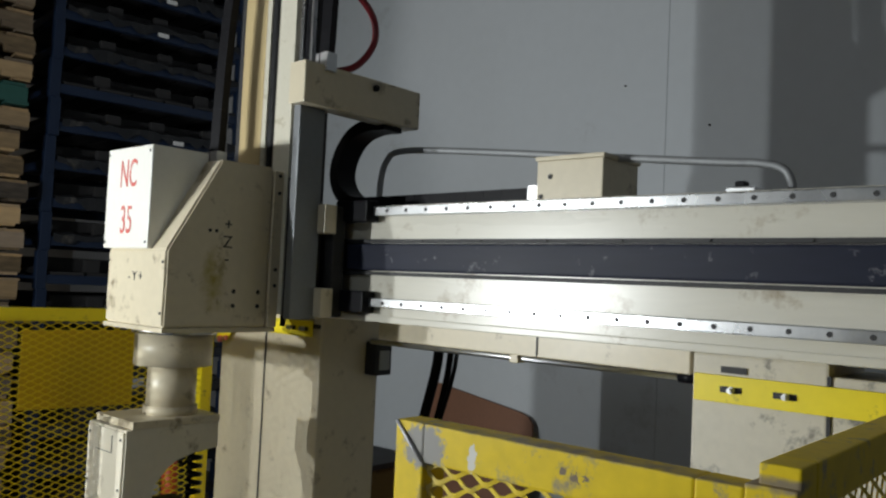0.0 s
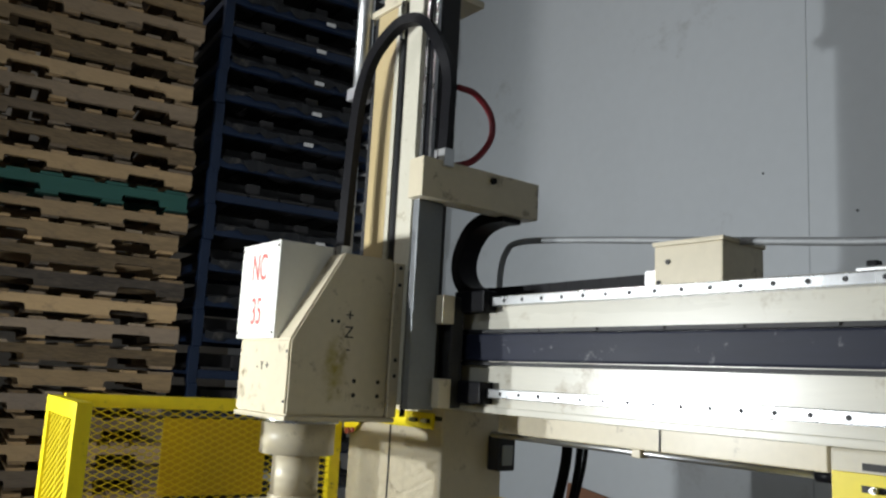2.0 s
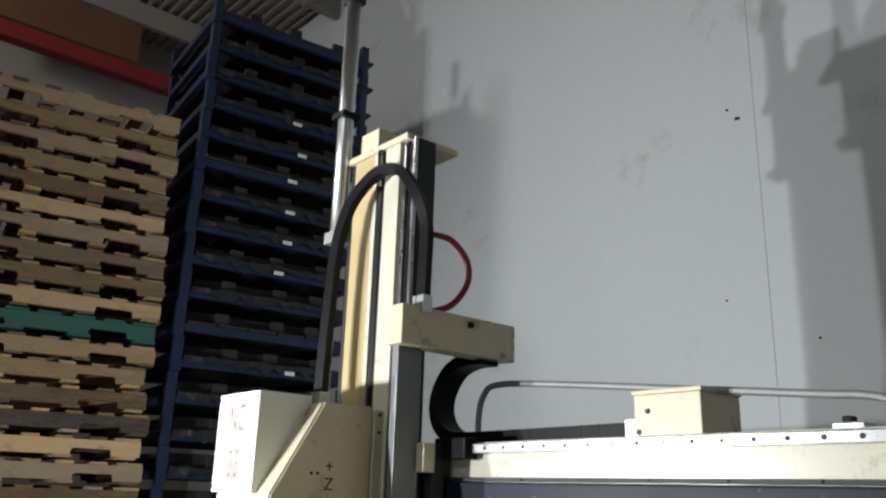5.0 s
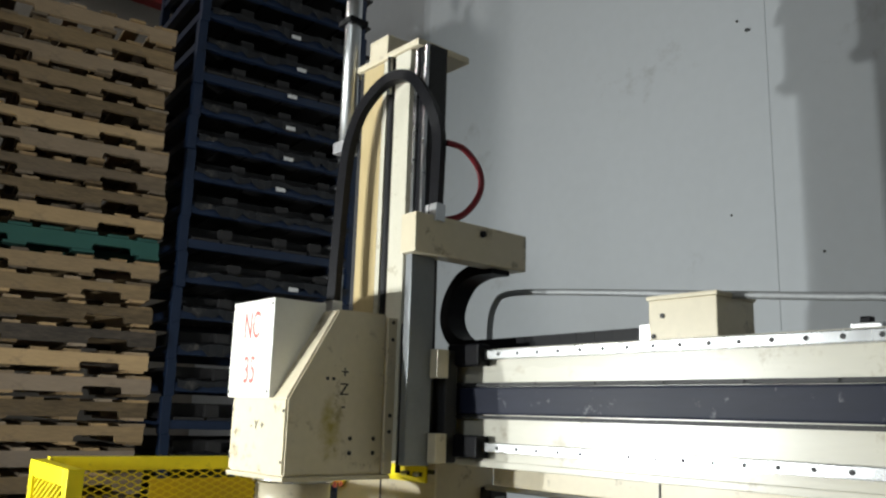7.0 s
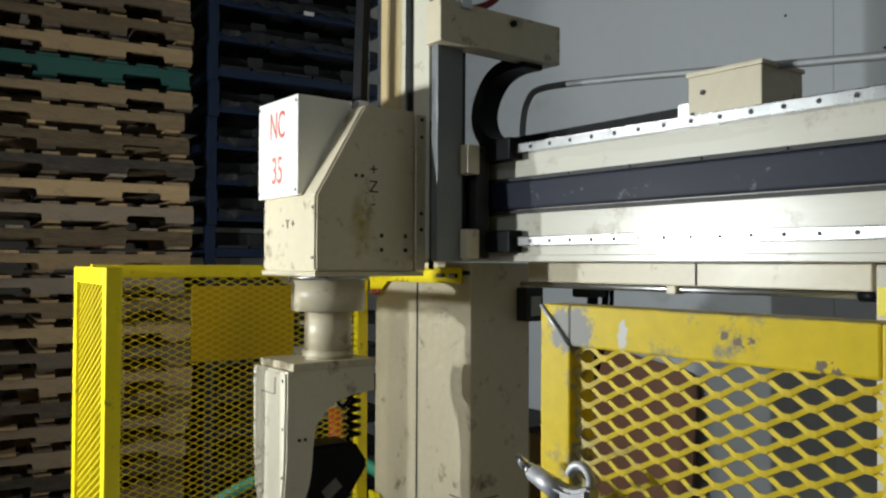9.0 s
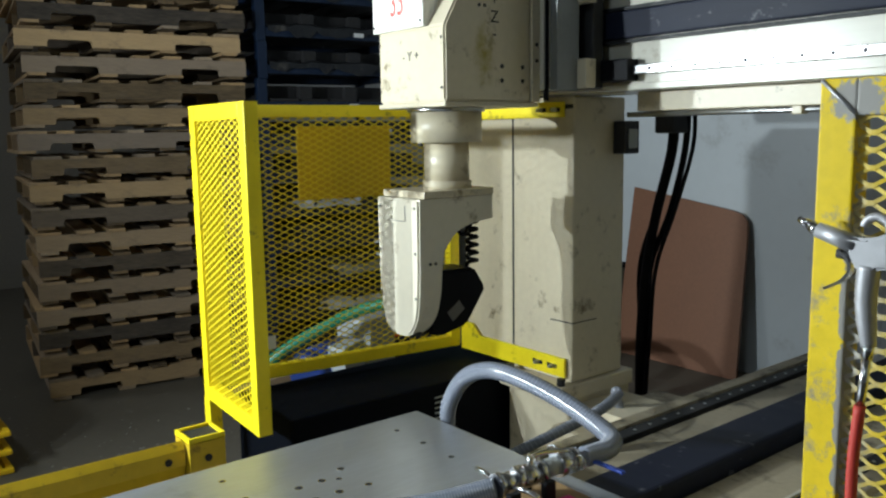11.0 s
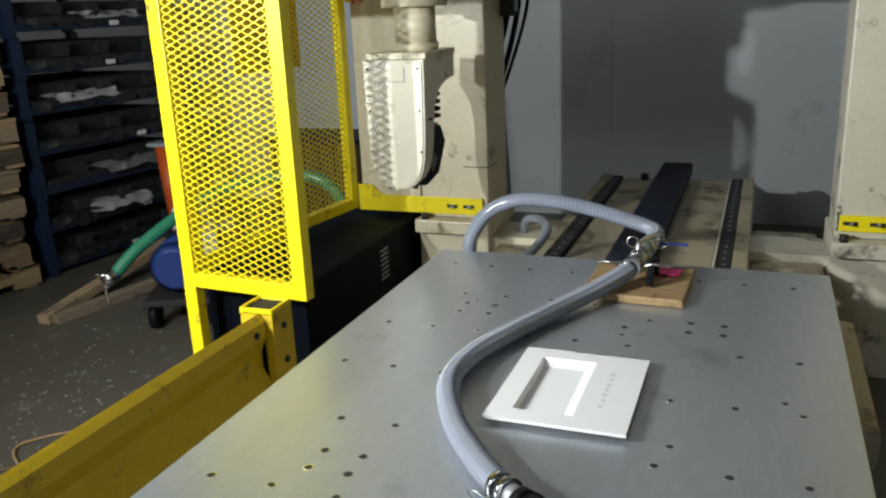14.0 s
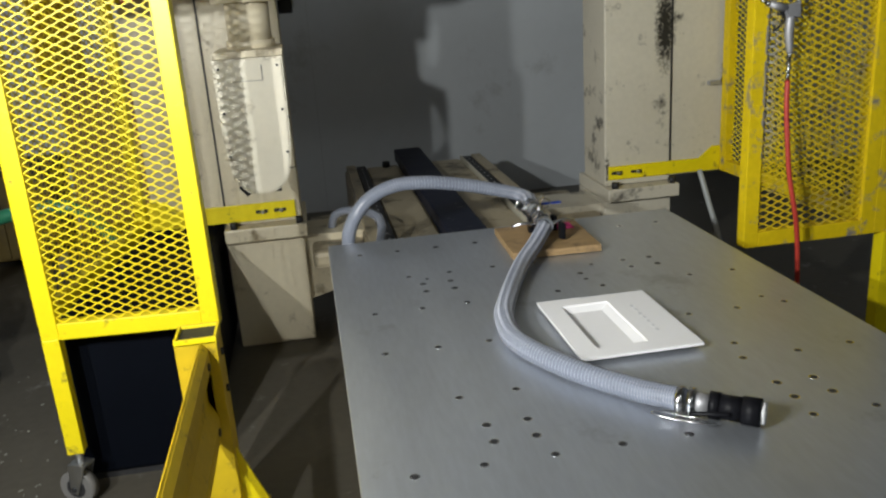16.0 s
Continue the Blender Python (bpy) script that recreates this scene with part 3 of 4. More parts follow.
for i in range(2, 108, 2):
    p, dd = dense[i], (dense[i + 1] - dense[i - 1]).normalized()
    m = Matrix((dd, nrm, dd.cross(nrm))).transposed().to_4x4()
    m.translation = p
    box(bm, -0.0025, 0.0025, -0.0176, 0.0176, -0.0176, 0.0176, m)
part("rib_set", bm, BLACKP, loop, kind="stuff")
for p, nm in ((A, "end_bracket"), (B, "end_bracket")):
    part(nm, bar(p.x - 0.028, p.x + 0.028, p.y - 0.02, p.y + 0.02, p.z - 0.018, p.z + 0.04, 0.002), GALV, loop)
bm = bmesh.new()
sweep(bm, spline([(0.16, 0.56, 2.63), (0.17, 0.63, 2.62), (0.18, 0.69, 2.56), (0.18, 0.695, 2.48), (0.165, 0.64, 2.40), (0.13, 0.57, 2.368)], 40), 0.011, 10)
solid("air_hose", bm, REDDK, "dark red rubber air hose curving beside the cable chain", "hose")

ch = thing("cable_chain", "black plastic cable chain lying along the beam top", "cable chain")
path = [(0.13, 0.85, 2.25), (0.04, 0.85, 2.25), (-0.04, 0.85, 2.225), (-0.095, 0.85, 2.165), (-0.115, 0.85, 2.095), (-0.09, 0.85, 2.03), (-0.03, 0.85, 1.99), (0.06, 0.85, 1.982), (0.4, 0.85, 1.982), (0.74, 0.85, 1.984)]
bm = bmesh.new()
dense = spline(path, 90)
sweep(bm, dense, 0.042, wide=0.085, up=(0, 1, 0))
part("chain", bm, BLACKP, ch)
bm = bmesh.new()
for i in range(2, 88, 2):
    p, dd = dense[i], (dense[i + 1] - dense[i - 1]).normalized()
    n = Vector((0, 1, 0))
    m = Matrix((dd, n, dd.cross(n))).transposed().to_4x4()
    m.translation = p
    box(bm, -0.0025, 0.0025, -0.0432, 0.0432, -0.0217, 0.0217, m)
part("rib_set", bm, BLACKP, ch, kind="stuff")
part("end_bracket", bar(0.735, 0.775, 0.80, 0.90, 1.958, 2.012, 0.002), GALV, ch)

jb = thing("junction_box", "cream sheet-metal junction box on top of the beam", "junction box")
part("body", bar(0.775, 0.985, 0.79, 0.98, 1.958, 2.075, 0.003), CREAM, jb)
part("lid", bar(0.77, 0.99, 0.785, 0.985, 2.075, 2.087, 0.003), CREAM, jb)
bolts("screw", [(0.82, 0.79, 2.03), (0.79, 0.79, 1.975)], "y", jb, DARK, 0.007, -0.004)
part("latch", bar(0.87, 0.90, 0.87, 0.91, 2.087, 2.10, 0.003), BLACKP, jb)
bm = bmesh.new()
sweep(bm, spline([(0.06, 0.87, 1.955), (0.062, 0.87, 2.06), (0.085, 0.87, 2.13), (0.15, 0.87, 2.162), (0.4, 0.87, 2.145), (0.9, 0.87, 2.092), (1.25, 0.87, 2.055), (1.37, 0.87, 2.043), (1.43, 0.87, 2.02), (1.45, 0.87, 1.955)], 90), 0.0105, 10)
solid("conduit_pipe", bm, mat("dull_conduit_grey", (0.3, 0.31, 0.32), 0.62, 0.5, var=0.15, scale=9), "bent galvanised conduit pipe behind the beam", "pipe")
eb = thing("end_stop", "small dark clamp block on the beam top", "clamp")
part("block", bar(1.33, 1.40, 0.76, 0.82, 1.957, 1.975, 0.004), GALV, eb)
part("knob", bar(1.345, 1.37, 0.775, 0.80, 1.975, 1.99, 0.004), BLACKP, eb)

# cable mast behind the column
ms = thing("cable_mast", "black hoses and cables hanging behind the cream column", "cables")
for k, (dx, dy, r) in enumerate(((0, 0, 0.022), (0.05, 0.02, 0.014), (-0.035, 0.03, 0.012), (0.1, 0.0, 0.009))):
    bm = bmesh.new()
    sweep(bm, spline([(-0.20 + dx, 1.5 + dy, 1.62), (-0.22 + dx, 1.53 + dy, 1.4), (-0.30 + dx * 0.7 + 0.02 * (k % 2), 1.54 + dy, 1.12), (-0.36 + dx * 0.5 - 0.02 * (k % 3), 1.55 + dy, 0.85), (-0.40 + dx * 0.5, 1.57 + dy, 0.5), (-0.42, 1.6 + dy, 0.0)], 24), r, 8)
    part("cable", bm, BLACKP, ms)
part("head", bar(-0.25, -0.15, 1.44, 1.56, 1.45, 1.60, 0.01), DARK, ms)
sb = thing("switch_box", "dark grey limit switch box on the column's back edge", "switch")
part("body", bar(-0.088, -0.03, 0.98, 1.06, 1.38, 1.50, 0.006), DARK, sb)
part("dial", bar(-0.03, -0.024, 0.995, 1.045, 1.40, 1.47, 0.004), GREYBOX, sb)

# ---------- bed ----------
bed = thing("machine_bed", "cream cast machine bed with slide ways and black centre cover", "machine bed")
part("casting", bar(0.16, 0.972, -1.7, 2.10, 0.0, 0.455, 0.01), BEDC, bed)
part("way", bar(0.17, 0.222, -1.7, 2.08, 0.455, 0.49, 0.004), BEDC, bed)
part("way", bar(0.912, 0.966, -1.7, 2.08, 0.455, 0.49, 0.004), BEDC, bed)
for x in (0.228, 0.857):
    sr = part("slide_rail", bar(x, x + 0.052, -0.2, 2.07, 0.455, 0.482, 0.003), DARK, bed, "oily black slide rail")
    bolts("rail_hole", [(x + 0.026, 0.3 + 0.08 * k, 0.482) for k in range(22)], "z", sr, STEEL, 0.006, 0.001)
part("rail_edge", bar(0.843, 0.854, -0.2, 2.07, 0.455, 0.488, 0.002), IVORY, bed)
part("inner_way", bar(0.29, 0.465, -1.7, 2.08, 0.455, 0.468, 0.004), BEDC, bed)
part("inner_way", bar(0.645, 0.838, -1.7, 2.08, 0.455, 0.468, 0.004), BEDC, bed)
part("centre_cover", bar(0.475, 0.635, -1.7, 2.28, 0.455, 0.525, 0.01), BLACKC, bed, "black centre cover of the bed")
bm = bmesh.new()
rod(bm, (0.40, 2.05, 0.468), (0.40, 2.05, 0.50), 0.022, 12)
part("end_stop_bolt", bm, DARK, bed)
part("side_flange", bar(0.972, 1.235, 0.62, 1.25, 0.36, 0.43, 0.02), BEDC, bed)
part("side_flange", bar(-0.06, 0.16, 0.62, 1.25, 0.36, 0.43, 0.02), BEDC, bed)
part("front_flange", bar(0.972, 1.30, -0.5, 0.25, 0.30, 0.42, 0.03), BEDC, bed)

# ---------- table ----------
tb = thing("work_table", "scuffed grey steel work table top drilled with many holes", "table")
part("plate", bar(0.0, 1.192, -1.98, -0.012, 0.615, 0.645, 0.002), PLATE, tb)
part("saddle", bar(0.2, 1.0, -1.7, -0.06, 0.512, 0.613, 0.004), DARK, tb)
rng = random.Random(5)
holes = []
for i in range(9):
    for j in range(8):
        if rng.random() < 0.80 and not (3 <= i <= 5 and j in (3, 4)):
            holes.append((0.0945 + 0.1245 * i + rng.uniform(-0.003, 0.003), -0.156 - 0.2563 * j + rng.uniform(-0.003, 0.003), 0.0065))
for cx in (0.291, 0.886):
    for cy in (-0.518, -1.334):
        holes += [(cx + sx * 0.04, cy + sy * 0.031, 0.0075) for sx in (-1, 1) for sy in (-1, 1)]
holes += [(0.268, -0.449, 0.0055), (0.692, -0.554, 0.0075), (0.692, -0.603, 0.0055), (0.746, -0.492, 0.0055), (0.86, -1.108, 0.006), (1.06, -0.875, 0.0055)]
bm = bmesh.new()
rod(bm, (0, 0, -0.002), (0, 0, 0.0007), 1.0, 10)
me = mesh_of("drilled_hole", bm, DARK)
# Bright widened discs stand in for the glints at the hole edges.
bm = bmesh.new()
rod(bm, (0, 0, -0.002), (0, 0, 0.0004), 1.0, 12)
rim = mesh_of("hole_glint_rim", bm, CHROME)
for x, y, r in holes:
    ob = new("hole_glint_rim", rim)
    ob.parent, ob.location, ob.scale = tb, (x, y, 0.645), (r * 1.38, r * 1.38, 1)
    ob = new("drilled_hole", me)
    ob.parent, ob.location, ob.scale = tb, (x, y, 0.645), (r, r, 1)

# ---------- yellow guards ----------


def expanded(name, wide, high, m, material, parent, lw=0.0508, sw=0.0235, strand=0.0042, thick=0.0022):
    """Expanded metal sheet: zigzag strands bonded into diamonds, in the local x-z plane from (0, 0)."""
    verts, faces = [], []
    nx, nz = int(wide / (lw / 2)) + 1, int(high / (sw / 2)) + 1
    for r in range(nz):
        zc = r * sw / 2
        prev = None
        for k in range(nx + 1):
            up = 1 if (k + r) % 2 else -1
            z = min(max(zc + (sw / 4 - 0.0006) * up, 0), high)
            for side in (-1, 1):
                x = min(max(k * lw / 2 + side * lw * 0.075, 0), wide)
                i = len(verts)
                for dy, dz in ((-thick / 2, -strand / 2), (-thick / 2, strand / 2), (thick / 2, strand / 2), (thick / 2, -strand / 2)):
                    verts.append((x, dy + 0.0012 * up, z + dz))
                if prev is not None:
                    for q in range(4):
                        faces.append((prev + q, prev + (q + 1) % 4, i + (q + 1) % 4, i + q))
                prev = i
    me = bpy.data.meshes.new(name)
    me.from_pydata(verts, [], faces)
    me.transform(m)
    me.update()
    me.materials.append(material)
    ob = new(name, me)
    ob.parent = parent
    return ob


def panel(parent, p0, p1, z0, z1, material, mesh_material, tube=0.05, deep=0.045, strand=0.0042):
    p0, p1 = Vector((*p0, 0)), Vector((*p1, 0))
    u = (p1 - p0).normalized()
    m = Matrix((u, Vector((-u.y, u.x, 0)), Vector((0, 0, 1)))).transposed().to_4x4()
    m.translation = p0
    w = (p1 - p0).length
    for nm, a in (("stile", (0, tube, z0, z1)), ("stile", (w - tube, w, z0, z1)), ("top_rail", (tube, w - tube, z1 - tube, z1)), ("bottom_rail", (tube, w - tube, z0, z0 + tube))):
        part(nm, bar(a[0], a[1], 0, deep, a[2], a[3], 0.003, m), material, parent)
    expanded("mesh_infill", w - 2 * tube + 0.01, z1 - z0 - 2 * tube + 0.01, m @ Matrix.Translation((tube - 0.005, deep * 0.25, z0 + tube - 0.005)), mesh_material, parent, strand=strand)
    return m, w


def bracket(parent, x0, x1, z0, z1, notch, material):
    """A bent flat bar bolted on a column front, with slotted holes."""
    b = part("bracket", bar(x0, x1, 0.752, 0.762, z0, z1, 0.001), material, parent)
    mid = (z0 + z1) / 2
    for x in notch:
        part("slot", bar(x - 0.025, x + 0.025, 0.7505, 0.7525, mid - 0.007, mid + 0.007), DARK, b)
        bm = bmesh.new()
        rod(bm, (x + 0.004, 0.752, mid), (x + 0.004, 0.738, mid), 0.008, 6)
        rod(bm, (x + 0.004, 0.7385, mid), (x + 0.004, 0.728, mid), 0.005, 8)
        part("bolt", bm, GALV, b)


def caster(parent, x, y, turn=0):
    fork = part("caster_fork", bar(x - 0.026, x + 0.026, y - 0.03, y + 0.03, 0.135, 0.142, 0.002), GALV, parent)
    for s in (-1, 1):
        bm = bmesh.new()
        prism(bm, [(y - 0.028, 0.135), (y + 0.028, 0.135), (y + 0.035, 0.045), (y + 0.012, 0.04)], "x", x + s * 0.024 - 0.002, x + s * 0.024 + 0.002)
        part("fork_plate", bm, GALV, fork)
    bm = bmesh.new()
    rod(bm, (x - 0.017, y + 0.022, 0.057), (x + 0.017, y + 0.022, 0.057), 0.057, 28)
    bmesh.ops.bevel(bm, geom=[e for e in bm.edges if e.calc_face_angle(0) > 1], offset=0.008, segments=2, affect="EDGES")
    wh = part("wheel", bm, RUBBER, parent)
    bm = bmesh.new()
    rod(bm, (x - 0.03, y + 0.022, 0.057), (x + 0.03, y + 0.022, 0.057), 0.009, 8)
    rod(bm, (x - 0.019, y + 0.022, 0.057), (x + 0.019, y + 0.022, 0.057), 0.032, 16)
    part("hub", bm, DARK, wh)
    bm = bmesh.new()
    rod(bm, (x, y, 0.14), (x, y, 0.185), 0.012, 10)
    part("stem", bm, GALV, parent)
    for ob in (fork, wh):
        ob.matrix_local = pose(x, y, 0, 0, 0, turn) @ pose(-x, -y, 0)


gl = thing("guard_gate", "bright yellow steel guard frame with expanded metal mesh on a caster", "machine guard", "machine guards")
panel(gl, (-0.838, -0.328), (-0.336, -0.365), 0.55, 1.568, YELLOW, MESH_Y)
SM2, _ = panel(gl, (-0.82, -0.275), (-0.70, 0.745), 0.575, 1.575, YELLOW, MESH_Y, 0.045, 0.04)
part("leg", bar(-0.838, -0.79, -0.331, -0.286, 0.18, 0.552, 0.003), YELLOW, gl)
caster(gl, -0.813, -0.308, 65)
bracket(gl, -0.70, -0.125, 1.515, 1.57, (-0.235, -0.165), YELLOW)
bracket(gl, -0.70, -0.112, 0.563, 0.635, (-0.25, -0.175), YELLOW)
for z in (1.515, 0.63):
    bm = bmesh.new()
    s = -1 if z > 1 else 1
    prism(bm, [(-0.70, z), (-0.58, z), (-0.635, z + s * 0.05), (-0.70, z + s * 0.05)], "y", 0.7525, 0.7615)
    part("gusset", bm, YELLOW, gl)
part("sign_plate", bar(0.337, 0.725, 0.026, 0.03, 1.225, 1.498, 0.001, SM2), mat("amber_plate_paint", (0.66, 0.45, 0.012), 0.5, var=0.08), gl, "plain amber plate behind the mesh")
part("tag", bar(0.146, 0.216, 0.004, 0.006, 0.685, 0.735, 0, SM2), LABELW, gl, "small white paper tag")
bm = bmesh.new()
rod(bm, (-0.655, 0.75, 1.47), (-0.655, 0.735, 1.47), 0.012, 14)
rod(bm, (-0.625, 0.75, 1.475), (-0.625, 0.742, 1.475), 0.010, 14)
part("lock_knob", bm, RED, gl, "small red knob")

gr = thing("guard_gate", "chipped yellow steel guard frame with coarse expanded metal mesh", "machine guard", "machine guards")
panel(gr, (1.333, -0.30), (1.80, -0.30), 0.565, 1.535, YELLOW_CHIP, MESH_CHIP, 0.05, 0.045, 0.0066)
panel(gr, (1.85, -0.29), (1.83, 0.745), 0.575, 1.56, YELLOW_CHIP, MESH_Y, 0.05, 0.04)
bm = bmesh.new()
sweep(bm, [Vector((1.335, -0.3005, 1.533)), Vector((1.36, -0.302, 1.509)), Vector((1.383, -0.3005, 1.487))], 0.0028, 8)
part("mitre_weld", bm, CASTG, gr, "ground grey weld bead")
part("leg", bar(1.832, 1.882, -0.31, -0.26, 0.16, 0.565, 0.003), YELLOW, gr)
part("corner_post", bar(1.80, 1.85, -0.30, -0.255, 0.565, 1.54, 0.003), YELLOW_CHIP, gr)
caster(gr, 1.857, -0.30)
bracket(gr, 1.272, 1.84, 1.478, 1.54, (1.36, 1.48), YELLOW)
bracket(gr, 1.272, 1.84, 0.575, 0.635, (1.31, 1.40), YELLOW)
bm = bmesh.new()
prism(bm, [(1.84, 0.635), (1.70, 0.635), (1.76, 0.685), (1.84, 0.685)], "y", 0.7525, 0.7615)
part("gusset", bm, YELLOW, gr)

# air gun hanging on the right guard, with its hose
ag = thing("air_gun", "grey cast metal air blow gun hanging from the guard", "air gun", at=(0.014, 0.006, -0.008))
GY = -0.343
bm = bmesh.new()
prism(bm, [(1.383, 1.337), (1.40, 1.336), (1.412, 1.335), (1.430, 1.340), (1.441, 1.346), (1.444, 1.298), (1.402, 1.291), (1.390, 1.312)], "y", GY - 0.012, GY + 0.012)
bmesh.ops.bevel(bm, geom=bm.edges[:], offset=0.004, segments=2, affect="EDGES")
part("body", bm, CASTG, ag)
bm = bmesh.new()
rod(bm, (1.344, GY, 1.3405), (1.398, GY, 1.324), 0.0105, 18, 0.0135)
part("barrel", bm, CASTG, ag)
bm = bmesh.new()
rod(bm, (1.317, GY, 1.354), (1.334, GY, 1.345), 0.0045, 14, 0.007)
rod(bm, (1.334, GY, 1.345), (1.346, GY, 1.3395), 0.008, 14, 0.0095)
part("nozzle", bm, CHROME, ag, "bright steel nozzle")
bm = bmesh.new()
arc = [Vector((1.421 - 0.0165 * math.cos(k), GY, 1.347 + 0.0165 * math.sin(k))) for k in np.linspace(0.15, 3.4, 18)]
sweep(bm, arc, 0.0058, 10)
part("hook", bm, CASTG, ag)
bm = bmesh.new()
sweep(bm, spline([(1.414, GY, 1.300), (1.4125, GY, 1.272), (1.4125, GY, 1.245), (1.416, GY, 1.215), (1.419, GY, 1.192)], 20), lambda i: 0.0145 - 0.000014 * i ** 2, 16)
part("grip", bm, CASTG, ag)
bm = bmesh.new()
sweep(bm, spline([(1.373, GY, 1.316), (1.386, GY, 1.306), (1.391, GY, 1.292), (1.381, GY, 1.276), (1.358, GY, 1.262)], 16), 0.004, wide=0.012, up=(0, 1, 0))
part("trigger", bm, CHROME, ag, "shiny bent trigger lever")
bm = bmesh.new()
rod(bm, (1.372, GY, 1.311), (1.396, GY, 1.308), 0.006, 12)
part("valve_pin", bm, DARK, ag)
bm = bmesh.new()
rod(bm, (1.436, GY, 1.318), (1.450, GY, 1.318), 0.007, 12)
part("rear_plug", bm, ALU, ag)
bm = bmesh.new()
rod(bm, (1.419, GY, 1.196), (1.418, GY, 1.178), 0.0085, 6)
rod(bm, (1.418, GY, 1.179), (1.414, GY - 0.004, 1.108), 0.0062, 12)
part("coupling", bm, CHROME, ag)
bm = bmesh.new()
sweep(bm, spline([(1.428, -0.341, 1.104), (1.427, -0.35, 1.0), (1.44, -0.362, 0.82), (1.48, -0.362, 0.62), (1.52, -0.32, 0.35), (1.6, -0.15, 0.03), (1.9, 0.2, 0.015)], 60), 0.008, 8)
solid("air_hose", bm, REDH, "bright red rubber air hose hanging from the air gun", "hose")
bm = bmesh.new()
sweep(bm, spline([(1.60, 0.55, 0.63), (1.62, 0.5, 0.5), (1.66, 0.45, 0.3), (1.68, 0.44, 0.05)], 20), 0.012, 8)
solid("drain_tube", bm, GREYBOX, "grey plastic tube hanging below the sooty column", "hose")

# ---------- guard rail by the table ----------
gd = thing("guard_rail", "worn yellow corrugated steel guard rail on a square post", "guard rail", at=(0.045, -0.095, 0))
post = part("post", bar(-0.475, -0.365, -0.495, -0.385, 0.012, 0.596, 0.004), YELLOW_OLD, gd)
part("post_hollow", bar(-0.467, -0.373, -0.487, -0.393, 0.54, 0.5975), DARK, gd)
for a in ((-0.475, -0.365, -0.495, -0.487), (-0.475, -0.365, -0.393, -0.385), (-0.475, -0.467, -0.487, -0.393), (-0.373, -0.365, -0.487, -0.393)):
    part("post_lip", bar(*a, 0.588, 0.606, 0.001), YELLOW, gd)
part("base_plate", bar(-0.56, -0.30, -0.56, -0.34, 0, 0.012, 0.002), YELLOW_OLD, gd)
bm = bmesh.new()
prism(bm, [(-0.365, 0.012), (-0.27, 0.012), (-0.365, 0.25)], "y", -0.455, -0.445)
part("post_gusset", bm, YELLOW, gd)
prof = [(-0.406, 0.587), (-0.402, 0.59), (-0.388, 0.572), (-0.387, 0.525), (-0.41, 0.475), (-0.41, 0.425), (-0.387, 0.375), (-0.388, 0.33), (-0.402, 0.31), (-0.406, 0.313)]
bm = bmesh.new()
pts2 = prof + [(x - 0.005, z + (0.004 if k < 3 else -0.004 if k > 6 else 0)) for k, (x, z) in reversed(list(enumerate(prof)))]
lo = [bm.verts.new((x, -0.50, z)) for x, z in pts2]
hi = [bm.verts.new((x + 0.005, -3.0, z + 0.01)) for x, z in pts2]
n = len(pts2)
for i in range(n):
    bm.faces.new((lo[i], lo[(i + 1) % n], hi[(i + 1) % n], hi[i]))
bm.faces.new(lo)
rail = part("corrugated_rail", bm, YELLOW_OLD, gd)
bolts("rail_bolt", [(-0.389, -0.55, 0.545), (-0.389, -0.55, 0.355), (-0.365, -0.44, 0.54), (-0.365, -0.44, 0.43)], "x", gd, DARK, 0.011, 0.006)

# ---------- suction hose on the table ----------


def hose_thing(name, label, pts, r, n, ribs, body_mat=HOSE, rib_mat=HOSER):
    t = thing(name, label, "hose")
    dense = spline(pts, n)
    bm = bmesh.new()
    sweep(bm, dense, r, 14)
    part("tube", bm, body_mat, t)
    fine = spline(pts, ribs * 8)
    u = None
    hel = []
    for i, p in enumerate(fine):
        dd = (fine[min(i + 1, len(fine) - 1)] - fine[max(i - 1, 0)]).normalized()
        u = dd.orthogonal().normalized() if u is None else (u - dd * dd.dot(u)).normalized()
        a = i / 8 * 2 * math.pi
        hel.append(p + (u * math.cos(a) + dd.cross(u) * math.sin(a)) * (r + 0.0003))
    bm = bmesh.new()
    sweep(bm, hel, 0.0016, 4)
    part("helix", bm, rib_mat, t, kind="stuff")
    return t


HZ = 0.645 + 0.024
hose_thing("suction_hose", "grey clear ribbed suction hose snaking over the table", [(0.618, -1.368, HZ + 0.004), (0.546, -1.284, HZ), (0.46, -1.165, HZ), (0.394, -1.01, HZ), (0.395, -0.87, HZ), (0.436, -0.735, HZ), (0.525, -0.525, HZ + 0.005), (0.60, -0.40, HZ + 0.02), (0.665, -0.30, HZ + 0.045)], 0.0235, 90, 150)
hose_thing("suction_hose", "grey clear ribbed suction hose arching off the table's back edge", [(0.692, -0.05, 0.725), (0.70, 0.02, 0.727), (0.675, 0.068, 0.735), (0.60, 0.082, 0.755), (0.48, 0.085, 0.785), (0.35, 0.075, 0.808), (0.24, 0.065, 0.808), (0.15, 0.058, 0.77), (0.092, 0.052, 0.70), (0.072, 0.048, 0.62), (0.09, 0.05, 0.45), (0.2, 0.1, 0.3)], 0.0235, 90, 120)
hose_thing("suction_hose", "thin grey ribbed hose sagging behind the table", [(0.13, 0.2, 0.47), (0.20, 0.34, 0.53), (0.22, 0.55, 0.57), (0.14, 0.75, 0.56), (0.05, 0.85, 0.52), (0.02, 0.95, 0.35)], 0.017, 50, 60)


def clamp_ring(p, d, r):
    bm = bmesh.new()
    d = Vector(d).normalized()
    rod(bm, Vector(p) - d * 0.006, Vector(p) + d * 0.006, r, 20)
    return bm


